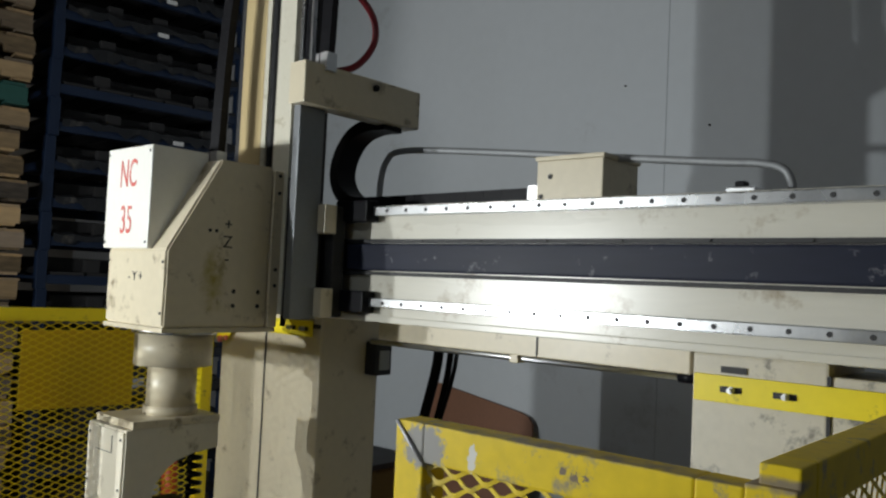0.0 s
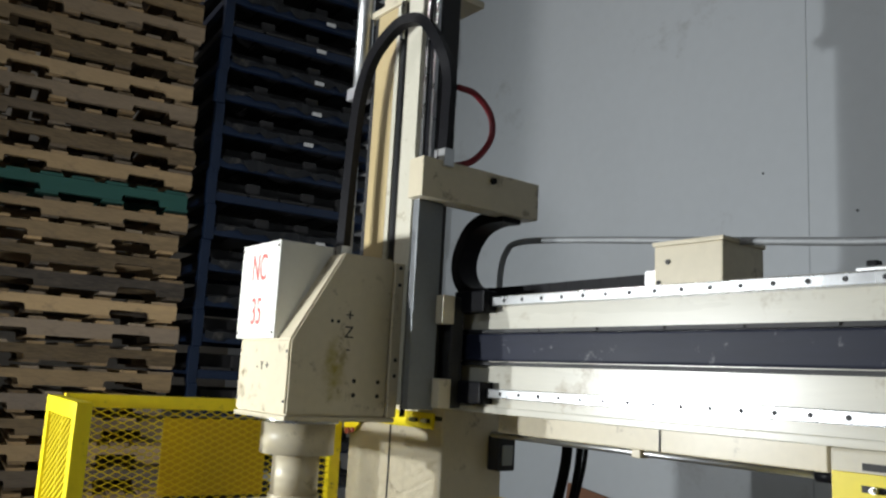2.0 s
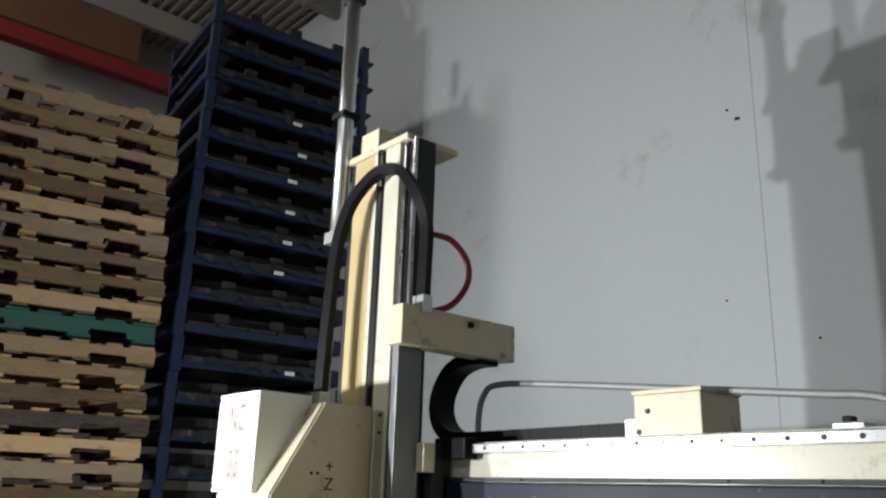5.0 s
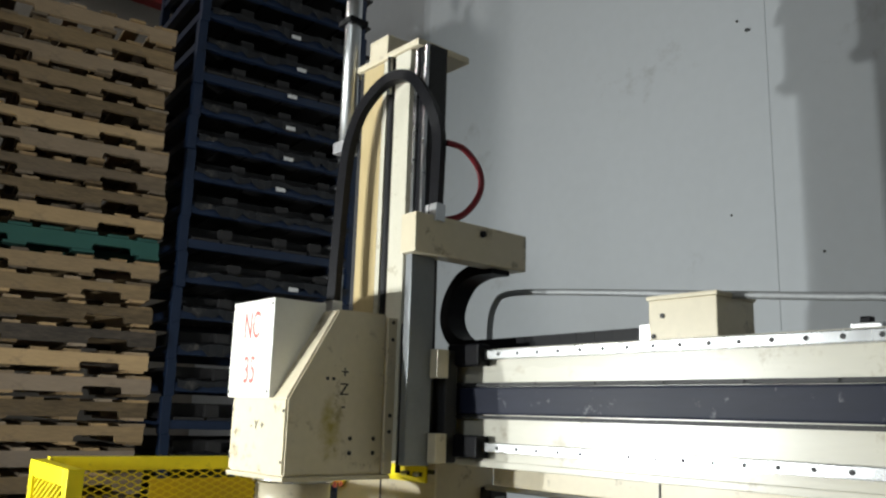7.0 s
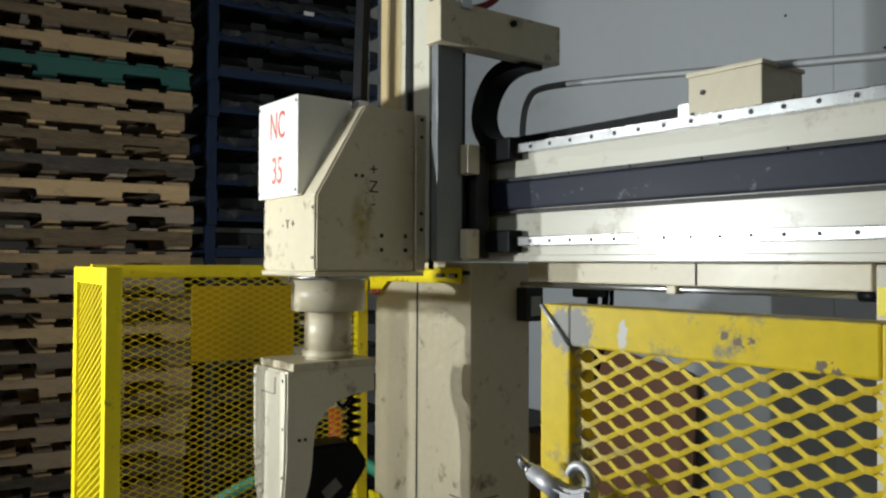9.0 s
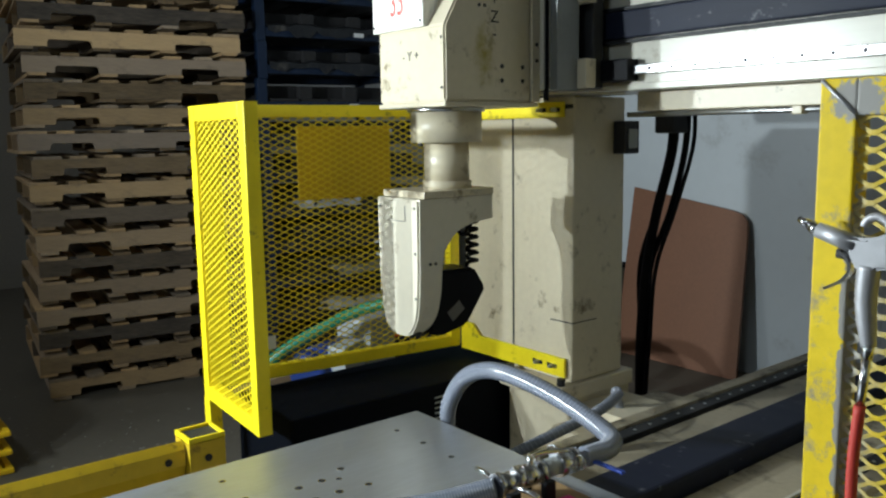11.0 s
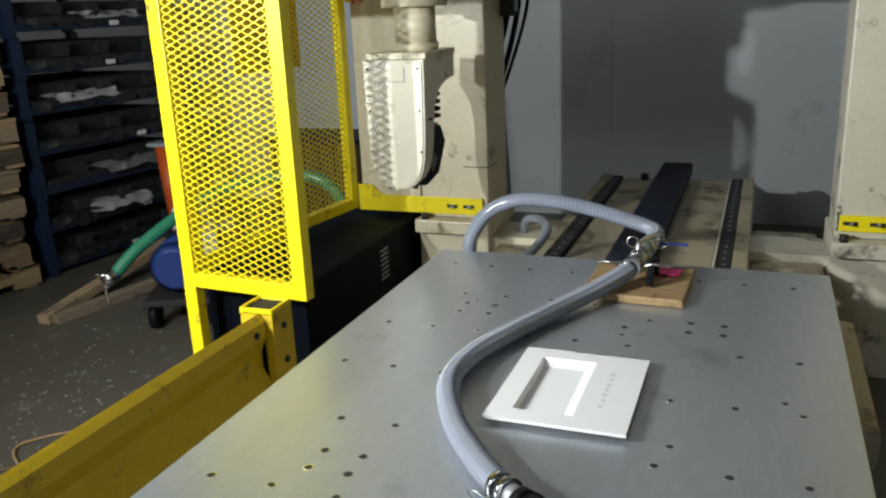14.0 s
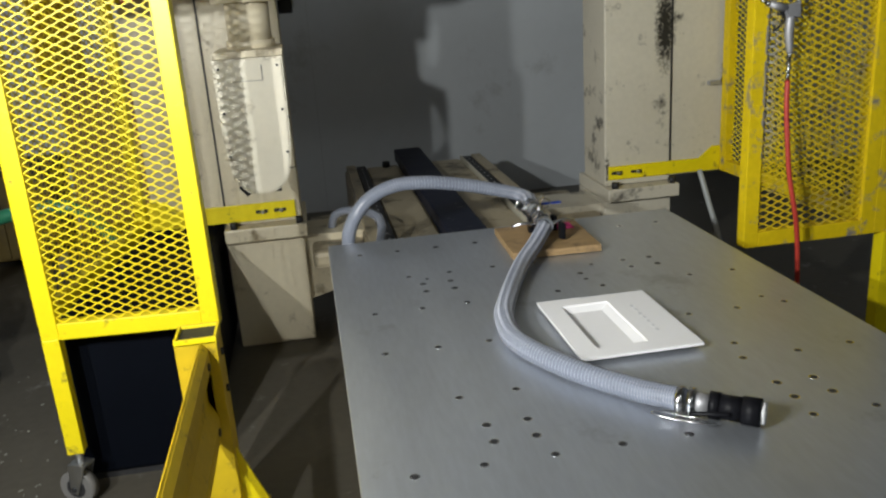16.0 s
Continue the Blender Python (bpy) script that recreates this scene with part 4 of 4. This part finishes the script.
cam_a = thing("camlock_coupling", "black plastic cam lock coupling with wire handles at the hose end", "coupling")
p0, dr = Vector((0.608, -1.357, HZ + 0.003)), Vector((0.8, -0.6, 0)).normalized()
for nm, a, b, r, mt in (("hose_clamp", 0.0, 0.014, 0.027, CHROME), ("hose_clamp", 0.022, 0.034, 0.027, CHROME), ("shank", 0.03, 0.06, 0.02, CASTG), ("collar", 0.06, 0.078, 0.026, BLACKP), ("body", 0.078, 0.118, 0.0235, BLACKP), ("nut", 0.118, 0.15, 0.028, BLACKP), ("white_seal", 0.15, 0.158, 0.021, LABELW)):
    bm = bmesh.new()
    rod(bm, p0 + dr * a, p0 + dr * b, r, 8 if nm == "nut" else 20)
    part(nm, bm, mt, cam_a)
side = dr.cross(Vector((0, 0, 1)))
for s in (1, -1):
    bm = bmesh.new()
    base = p0 + dr * 0.10 + side * s * 0.026
    sweep(bm, spline([base, base - dr * 0.03 + side * s * 0.008, base - dr * 0.07 + side * s * 0.006 - Vector((0, 0, 0.008))], 10), 0.0045, 6)
    part("cam_arm", bm, BLACKP, cam_a)
bm = bmesh.new()
base = p0 + dr * 0.05 + side * 0.034 - Vector((0, 0, 0.018))
sweep(bm, [base + dr * (0.03 * math.cos(k / 3)) * (1 if k < 19 else 1.5) - dr * 0.03 * (k / 19) + side * (0.01 * math.sin(k / 3)) for k in range(40)], 0.0016, 5)
part("wire_ring", bm, CHROME, cam_a)

vb = thing("wood_block", "pine board with saddle clamps under the valve", "board")
W4 = pose(0.684, -0.243, 0.6465, 0, 0, -2)
part("board", bar(-0.138, 0.138, -0.142, 0.142, 0, 0.022, 0.003, W4), BLOCKW, vb)
part("pink_tag", bar(0.045, 0.105, 0.04, 0.10, 0.0265, 0.03, 0.001, W4), PINK, vb, "neon pink tag")
for y in (-0.07, 0.03):
    for x in (-0.045, 0.03):
        part("pipe_saddle", bar(x, x + 0.018, y, y + 0.03, 0.026, 0.075, 0.004, W4), BLACKP, vb)
vl = thing("valve_assembly", "polished steel cam lock valve joining the two hoses", "valve")
q0, q1 = Vector((0.668, -0.28, HZ + 0.05)), Vector((0.69, -0.05, HZ + 0.057))
dq = (q1 - q0).normalized()
for nm, a, b, r, mt in (("hose_clamp", -0.02, -0.006, 0.0275, CHROME), ("adapter", -0.006, 0.03, 0.022, CHROME), ("nut", 0.03, 0.05, 0.029, CHROME), ("valve_body", 0.05, 0.095, 0.025, CHROME), ("nut", 0.095, 0.11, 0.029, CHROME), ("adapter", 0.11, 0.15, 0.021, GREYBOX), ("collar", 0.15, 0.19, 0.028, CHROME), ("hose_clamp", 0.195, 0.21, 0.0275, CHROME)):
    bm = bmesh.new()
    rod(bm, q0 + dq * a, q0 + dq * b, r, 6 if nm == "nut" else 20)
    part(nm, bm, mt, vl)
bm = bmesh.new()
rod(bm, q0 + dq * 0.075, q0 + dq * 0.075 + Vector((0, 0, 0.045)), 0.008, 10)
sweep(bm, spline([q0 + dq * 0.075 + Vector((0, 0, 0.04)), q0 + dq * 0.11 + Vector((0.01, 0, 0.046)), q0 + dq * 0.16 + Vector((0.03, 0, 0.042))], 8), 0.006, 6)
part("valve_handle", bm, CHROME, vl)
for s in (-1, 1):
    bm = bmesh.new()
    b0 = q0 + dq * 0.0 + Vector((s * 0.03, 0, 0.0))
    sweep(bm, spline([b0, b0 + Vector((s * 0.035, -0.005, 0.01)), b0 + Vector((s * 0.07, 0.01, 0.0))], 10), 0.0055, 6)
    part("cam_arm", bm, CHROME, vl)
    c0 = q0 + dq * 0.18 + Vector((s * 0.026, 0, 0.012))
    bm = bmesh.new()
    sweep(bm, [c0 + Vector((s * 0.016 * (1 - math.cos(k / 3)), 0, 0.016 * math.sin(k / 3))) for k in range(20)], 0.002, 5)
    part("ring", bm, CHROME, vl)
part("blue_lever", bar(0.70, 0.80, -0.045, -0.033, 0.715, 0.722, 0.002), mat("blue_dipped_lever", (0.03, 0.07, 0.4), 0.4), vl)

# white tray part
ty = thing("white_tray", "white moulded plastic part with a rectangular recess", "plastic part")
bm = bmesh.new()
TX0, TX1, TY0, TY1, Z0, Z1 = 0.503, 0.782, -1.12, -0.778, 0.646, 0.663
ix0, ix1, iy0, iy1 = 0.552, 0.672, -1.075, -0.82


def ring(x0, x1, y0, y1, z):
    return [bm.verts.new(p) for p in ((x0, y0, z), (x1, y0, z), (x1, y1, z), (x0, y1, z))]


rr = [ring(TX0 + 0.004, TX1 - 0.004, TY0 + 0.004, TY1 - 0.004, Z1 - 0.008), ring(TX0, TX1, TY0, TY1, Z1 - 0.007), ring(TX0, TX1, TY0, TY1, Z1), ring(ix0, ix1, iy0, iy1, Z1), ring(ix0 + 0.002, ix1 - 0.002, iy0 + 0.002, iy1 - 0.002, Z1 - 0.004), ring(ix0 + 0.006, ix1 - 0.022, iy0 + 0.012, iy1 - 0.02, Z0 + 0.003)]
for a, b in zip(rr, rr[1:]):
    for i in range(4):
        bm.faces.new((a[i], a[(i + 1) % 4], b[(i + 1) % 4], b[i]))
bm.faces.new(rr[-1])
part("tray_shell", bm, TRAYW, ty)
part("tray_foot", bar(ix0 + 0.01, ix1 + 0.06, iy0, iy1, 0.645, 0.6475, 0.0005), TRAYW, ty)
part("edge_tab", bar(0.503, 0.615, TY1 - 0.001, TY1 + 0.006, Z1 - 0.006, Z1 - 0.0005, 0.0005), TRAYW, ty)
PENCIL = mat("faint_pencil_grey", (0.68, 0.68, 0.7), 0.6)
for k in range(7):
    part("pencil_bar", bar(0.712 + 0.002 * (k % 2), 0.72, -1.03 + k * 0.025, -1.015 + k * 0.025, Z1, Z1 + 0.0006), PENCIL, ty, "faint grey pencil bar")

# ---------- pallet stack ----------
rng = random.Random(11)


def stringer_mesh(L):
    """Notched pallet stringer along y, with arched fork openings."""
    bm = bmesh.new()
    h, nt = 0.089, 0.038
    pts = []
    for c in (0.27, L - 0.27):
        pts += [(c - 0.115, 0), (c - 0.111, nt * 0.78), (c - 0.10, nt), (c + 0.10, nt), (c + 0.111, nt * 0.78), (c + 0.115, 0)]
    outline = [(0, 0)] + pts + [(L, 0), (L, h), (0, h)]
    prism(bm, outline, "x", -0.019, 0.019)
    return mesh_of("stringer", bm, WOOD)


SM = stringer_mesh(1.21)
SMG = SM.copy()
SMG.materials[0] = GREENW


def board_mesh(name, wide, material):
    return mesh_of(name, bar(-1.02, 0, -wide / 2, wide / 2, 0, 0.016), material)


BA, BB, BG = board_mesh("deck_board", 0.14, WOODX), board_mesh("deck_board", 0.09, WOODX), board_mesh("deck_board", 0.12, GREENW)


def pallet(x, y, z, rz, green):
    p = thing("pallet", "green painted wooden pallet in a tall stack" if green else "worn wooden stringer pallet in a tall stack", "pallet", "stacked pallets", (0, 0, 0))
    p.matrix_world = pose(x, y, z, 0, 0, rz)
    for k in range(3):
        ob = new("stringer", SMG if green else SM)
        ob.parent, ob.location = p, (-0.022 - 0.485 * k, 0, 0.016)
    for k in range(7):
        ob = new("deck_board", BG if green else (BA if k in (0, 6) else BB))
        ob.parent, ob.location = p, (rng.uniform(-0.012, 0.014), 0.07 + k * 0.178 + rng.uniform(-0.012, 0.012), 0.1055)
    for k in range(4):
        ob = new("deck_board", BG if green else BB)
        ob.parent, ob.location = p, (rng.uniform(-0.015, 0.012), 0.055 + k * 0.366 + rng.uniform(-0.015, 0.015), 0)
    return p


PH = 0.1385
for k in range(30):
    pallet(-2.955 + rng.uniform(-0.03, 0.03), -0.375 + rng.uniform(-0.035, 0.035) - 0.002 * k, k * PH, -8.0 + rng.uniform(-0.9, 0.9), k == 19)

# ---------- stack of blue steel racks ----------


RM = {}


def shared(name, bm_maker, material):
    if name not in RM:
        RM[name] = mesh_of(name.split(".")[0], bm_maker(), material)
    return RM[name]


def put(parent, name, me, loc):
    ob = new(name, me)
    ob.parent, ob.location = parent, loc
    return ob


L, D, H = 1.26, 1.05, 0.2268


def liner(seed):
    """A ragged, sagging black sheet hanging out over a side beam, thick as card."""
    rl = random.Random(seed)
    bm = bmesh.new()
    cols = []
    for q in range(25):
        y = 0.07 + q * (L - 0.14) / 24
        top, low = 0.100 + rl.uniform(-0.008, 0.012), 0.055 + rl.uniform(-0.03, 0.02)
        out = 0.004 + rl.uniform(0, 0.016)
        prof = [(-0.16, top + 0.006), (-0.02, top + 0.012), (out, top), (out + 0.006, low), (out + 0.001, low), (out - 0.005, top - 0.005), (-0.02, top + 0.006), (-0.16, top)]
        cols.append([bm.verts.new((x, y, z)) for x, z in prof])
    for a, b in zip(cols, cols[1:]):
        for i in range(8):
            bm.faces.new((a[i], a[(i + 1) % 8], b[(i + 1) % 8], b[i]))
    bm.faces.new(cols[0])
    bm.faces.new(cols[-1])
    return bm


def crumple(seed):
    """A crumpled pale sheet lying half out of a rack."""
    rl = random.Random(seed)
    bm = bmesh.new()
    g = [[bm.verts.new((0.06 - 0.05 * i + rl.uniform(-0.02, 0.02), 0.06 * j + rl.uniform(-0.015, 0.015), 0.125 - 0.018 * max(0, 2 - i) + rl.uniform(-0.012, 0.012))) for j in range(9)] for i in range(6)]
    for a, b in zip(g, g[1:]):
        for j in range(8):
            bm.faces.new((a[j], a[j + 1], b[j + 1], b[j]))
    bmesh.ops.solidify(bm, geom=bm.faces[:], thickness=0.003)
    return bm


for k in range(23):
    r = thing("stacking_rack", "dark blue steel stacking rack with black boards, in a tall stack", "rack", "stacked racks")
    r.matrix_world = pose(-2.83 + rng.uniform(-0.012, 0.012), 0.93 + rng.uniform(-0.01, 0.01), k * H, 0, 0, -6 + rng.uniform(-0.5, 0.5))
    pm = shared("corner_post", lambda: bar(-0.06, 0, 0, 0.06, 0, H - 0.0005, 0.004), BLUE)
    for xx in (0, -D + 0.06):
        for yy in (0, L - 0.06):
            put(r, "corner_post", pm, (xx, yy, 0))
    sm = shared("side_beam", lambda: bar(-0.05, -0.005, 0.06, L - 0.06, 0.03, 0.085, 0.004), BLUE)
    put(r, "side_beam", sm, (0, 0, 0))
    put(r, "side_beam", sm, (-D + 0.055, 0, 0))
    em = shared("end_beam", lambda: bar(-D + 0.06, -0.06, 0.005, 0.05, 0.03, 0.085, 0.004), BLUE)
    put(r, "end_beam", em, (0, 0, 0))
    put(r, "end_beam", em, (0, L - 0.055, 0))
    bmr = shared("deck_board.r", lambda: bar(-D + 0.02, -0.01, 0, 0.19, 0.086, 0.104, 0.002), BLACKW)
    for q in range(6):
        put(r, "deck_board", bmr, (rng.uniform(-0.005, 0.02), 0.08 + q * 0.207, 0))
    put(r, "load", shared("load", lambda: bar(-0.97, -0.14, 0.1, L - 0.1, 0.105, 0.19, 0.01), BLACKW), (0, rng.uniform(-0.03, 0.03), 0))
    bl = shared("bearer", lambda: bar(-0.075, -0.035, 0, 0.09, 0.105, 0.18, 0.003), BLACKW)
    for q in (0.3, 0.62, 0.95):
        put(r, "bearer", bl, (0, q + rng.uniform(-0.04, 0.04), 0))
    if k % 5 != 2:
        put(r, "liner", shared("liner.%d" % (k % 4), lambda: liner(k % 4), LINER), (0, 0, rng.uniform(-0.01, 0.008)))
    if k in (1, 2, 4, 6):
        put(r, "paper_sheet", shared("paper_sheet.%d" % (k % 2), lambda: crumple(k % 2), LABELW), (0.0, 0.2 + 0.13 * (k % 4), 0))
    if k > 18:
        put(r, "dunnage_board", shared("dunnage_board", lambda: bar(-0.95, -0.1, 0.06, 0.28, 0.105, 0.128, 0.003), BLOCKW), (0, 0.02 * (k % 3), 0))
    if rng.random() < 0.75:
        put(r, "label", shared("label", lambda: bar(-0.0005, 0.0015, 0, 0.07, 0.045, 0.072), LABELW), (0.022, 0.66 + rng.uniform(-0.08, 0.1), 0))
for yy, h in ((0.94, 0.22), (2.1, 0.3)):
    solid("rack_post_stub", bar(-2.89, -2.83, yy, yy + 0.06, 23 * H, 23 * H + h, 0.004), BLUE, "dark blue steel post stub on top of the rack stack", "post")

# roof steel
solid("roof_beam", bar(-5.2, -5.06, -6, YW, 5.47, 5.62, 0.01), REDB, "dull red steel roof beam in the dark roof", "beam")

solid("roof_girder", bar(-6.5, -6.2, -0.2, 1.5, 6.25, 6.955, 0.01), BROWN, "brown boxed-in girder under the roof deck", "girder")

# ---------- leaning board and pump corner ----------
bd = bmesh.new()
prism(bd, [(-1.55, 0.0), (-0.66, 0.0), (-0.70, 0.86), (-0.71, 0.93), (-0.745, 0.97), (-0.81, 0.99), (-1.55, 1.1)], "y", -0.02, 0.0)
bd.transform(pose(0, 2.82, 0, -9, 0, 0))
solid("leaning_board", bd, BROWN, "brown fibreboard sheet leaning against the grey wall", "board")

pu = thing("pump_motor", "blue electric motor with grey terminal box on a small cart", "motor")
MM = pose(-1.62, 0.62, 0, 0, 0, 25)
bm = bmesh.new()
for a, b, r, r2 in ((-0.17, -0.13, 0.09, 0.125), (-0.13, 0.17, 0.125, 0.125), (0.17, 0.20, 0.125, 0.09)):
    rod(bm, MM @ Vector((0, a, 0.30)), MM @ Vector((0, b, 0.30)), r, 28, r2)
part("motor_body", bm, MOTORB, pu)
tbx = part("terminal_box", bar(0.10, 0.20, -0.12, 0.06, 0.30, 0.45, 0.008, MM), GREYBOX, pu)
part("nameplate", bar(0.2, 0.203, -0.06, -0.01, 0.39, 0.42, 0, MM), DARK, tbx)
part("cart_deck", bar(-0.16, 0.18, -0.2, 0.55, 0.13, 0.16, 0.004, MM), BLACKW, pu)
part("pump_body", bar(-0.1, 0.12, 0.25, 0.52, 0.16, 0.50, 0.03, MM), GREYBOX, pu)
for y in (-0.12, 0.45):
    for x in (-0.13, 0.15):
        bm = bmesh.new()
        rod(bm, MM @ Vector((x - 0.02, y, 0.065)), MM @ Vector((x + 0.02, y, 0.065)), 0.065, 20)
        part("wheel", bm, BLACKP, pu)
hose_thing("green_hose", "green ribbed suction hose with a camlock end", [(-1.80, 0.36, 0.30), (-1.72, 0.50, 0.42), (-1.55, 0.80, 0.58), (-1.3, 1.0, 0.64), (-1.05, 1.05, 0.62), (-0.9, 1.1, 0.4)], 0.03, 60, 80, GREENH, GREENH)
ce = thing("camlock_coupling", "bright steel camlock end on the green hose", "coupling")
bm = bmesh.new()
rod(bm, (-1.80, 0.365, 0.30), (-1.835, 0.31, 0.26), 0.033, 14)
part("body", bm, CHROME, ce)
bm = bmesh.new()
sweep(bm, spline([(-1.80, 0.33, 0.30), (-1.86, 0.30, 0.30), (-1.93, 0.30, 0.28)], 8), 0.006, 6)
sweep(bm, spline([(-1.83, 0.33, 0.27), (-1.82, 0.30, 0.22), (-1.79, 0.28, 0.17)], 8), 0.006, 6)
part("cam_arm", bm, CHROME, ce)
pb = thing("plank_pile", "rough wooden planks lying on the floor", "planks")
for (xa, ya, za), (xb, yb, zb), s in (((-2.28, 0.33, 0.025), (-2.32, 1.35, 0.14), 0.03), ((-2.24, 0.36, 0.02), (-2.02, 1.3, 0.03), 0.025)):
    bm = bmesh.new()
    sweep(bm, [Vector((xa, ya, za)), Vector((xb, yb, zb))], 0.045, wide=0.07, up=(1, 0, 0))
    part("plank", bm, WOOD, pb)
og = thing("orange_stand", "orange painted steel stand with a flat grey cap", "stand")
bm = bmesh.new()
rod(bm, (-2.50, 1.68, 0.12), (-2.54, 1.68, 0.66), 0.048, 16)
part("stem", bm, ORANGE, og)
part("cap", bar(-2.61, -2.47, 1.61, 1.75, 0.66, 0.685, 0.01), GREYBOX, og)
part("foot", bar(-2.62, -2.40, 1.56, 1.80, 0.0, 0.12, 0.01), BLACKW, og)
bx = thing("crate", "dull ochre ribbed crate with a dark lid against the wall", "crate")
CRATEY = mat("dull_yellow_crate_paint", (0.13, 0.09, 0.02), 0.6, var=0.2, scale=5, dirt=(0.05, 0.04, 0.02), dirt_amount=0.3)
part("body", bar(-2.3, -1.6, 2.5, 2.92, 0.02, 0.55, 0.01), CRATEY, bx)
for k in range(6):
    part("rib", bar(-2.28 + k * 0.118, -2.24 + k * 0.118, 2.478, 2.5, 0.04, 0.54, 0.006), CRATEY, bx)
part("lid", bar(-2.32, -1.58, 2.46, 2.94, 0.55, 0.585, 0.004), BLACKW, bx)
for y in (-0.4, -0.15):
    bm = bmesh.new()
    sweep(bm, spline([(-1.3, y, 0.006), (-1.15, y - 0.2, 0.006), (-1.4, y - 0.5, 0.006), (-0.9, y - 0.7, 0.006), (-0.6, y - 0.5, 0.006)], 40), 0.006, 6)
    solid("rope", bm, WOOD, "thin tan rope lying on the floor", "rope")
# dark control cabinet under the left cabinet
cb = thing("control_cabinet", "dark blue steel cabinet standing behind the guard", "cabinet")
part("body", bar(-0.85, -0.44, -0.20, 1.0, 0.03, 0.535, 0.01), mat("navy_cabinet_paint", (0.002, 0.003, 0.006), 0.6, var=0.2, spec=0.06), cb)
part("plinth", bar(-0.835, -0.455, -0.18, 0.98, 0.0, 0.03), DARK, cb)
for k in range(7):
    part("vent_slot", bar(-0.4395, -0.4375, 0.40, 0.47, 0.36 + 0.02 * k, 0.366 + 0.02 * k), GREYBOX, cb)

# nested yellow tubs on the floor by the pallets
TUBY = mat("yellow_tub_plastic", (0.72, 0.47, 0.008), 0.4, var=0.1, scale=5, dirt=(0.3, 0.2, 0.03), dirt_amount=0.12, dirt_scale=6)


def tub_wall(bm, e, zlow, ztop, inset):
    lo, hi = [], []
    for sx, sy in ((-1, -1), (1, -1), (1, 1), (-1, 1)):
        lo.append(bm.verts.new((-2.32 + sx * (0.285 - e), -1.07 + sy * (0.285 - e), zlow)))
        hi.append(bm.verts.new((-2.32 + sx * (0.285 - e - inset), -1.07 + sy * (0.285 - e - inset), ztop - e)))
    for i in range(4):
        bm.faces.new((lo[i], lo[(i + 1) % 4], hi[(i + 1) % 4], hi[i]))
    bm.faces.new(hi)
    return lo


for k in range(3):
    z = k * 0.085
    tub = thing("nesting_tub", "upturned yellow plastic tub nested in a stack on the floor", "tub", "stacked yellow tubs")
    bm = bmesh.new()
    outer = tub_wall(bm, 0, z, z + 0.31, 0.085)
    inner = tub_wall(bm, 0.006, z, z + 0.31, 0.085)
    for i in range(4):
        bm.faces.new((outer[i], outer[(i + 1) % 4], inner[(i + 1) % 4], inner[i]))
    part("shell", bm, TUBY, tub)
    for x0, x1, y0, y1 in ((-2.03, -2.0, -1.39, -0.75), (-2.64, -2.61, -1.39, -0.75), (-2.61, -2.03, -0.78, -0.75), (-2.61, -2.03, -1.39, -1.36)):
        part("rim", bar(x0, x1, y0, y1, z + 0.001, z + 0.026, 0.008), TUBY, tub)

# pale chips scattered on the floor
rng = random.Random(21)
bm = bmesh.new()
for k in range(260):
    cx, cy = rng.gauss(-1.55, 0.38), rng.gauss(-0.25, 0.45)
    if cx > -0.9 and cy > -0.6:
        continue
    a, w, h = rng.uniform(0, 3.14), rng.uniform(0.0015, 0.007), rng.uniform(0.001, 0.003)
    box(bm, -w, w, -h, h, 0.0, 0.0025, pose(cx, cy, 0.0005, rng.uniform(-8, 8), rng.uniform(-8, 8), math.degrees(a)))
solid("floor_chips", bm, mat("pale_foam_chip", (0.27, 0.27, 0.24), 0.7), "pale foam chips and swarf scattered on the concrete floor", "debris", kind="stuff")
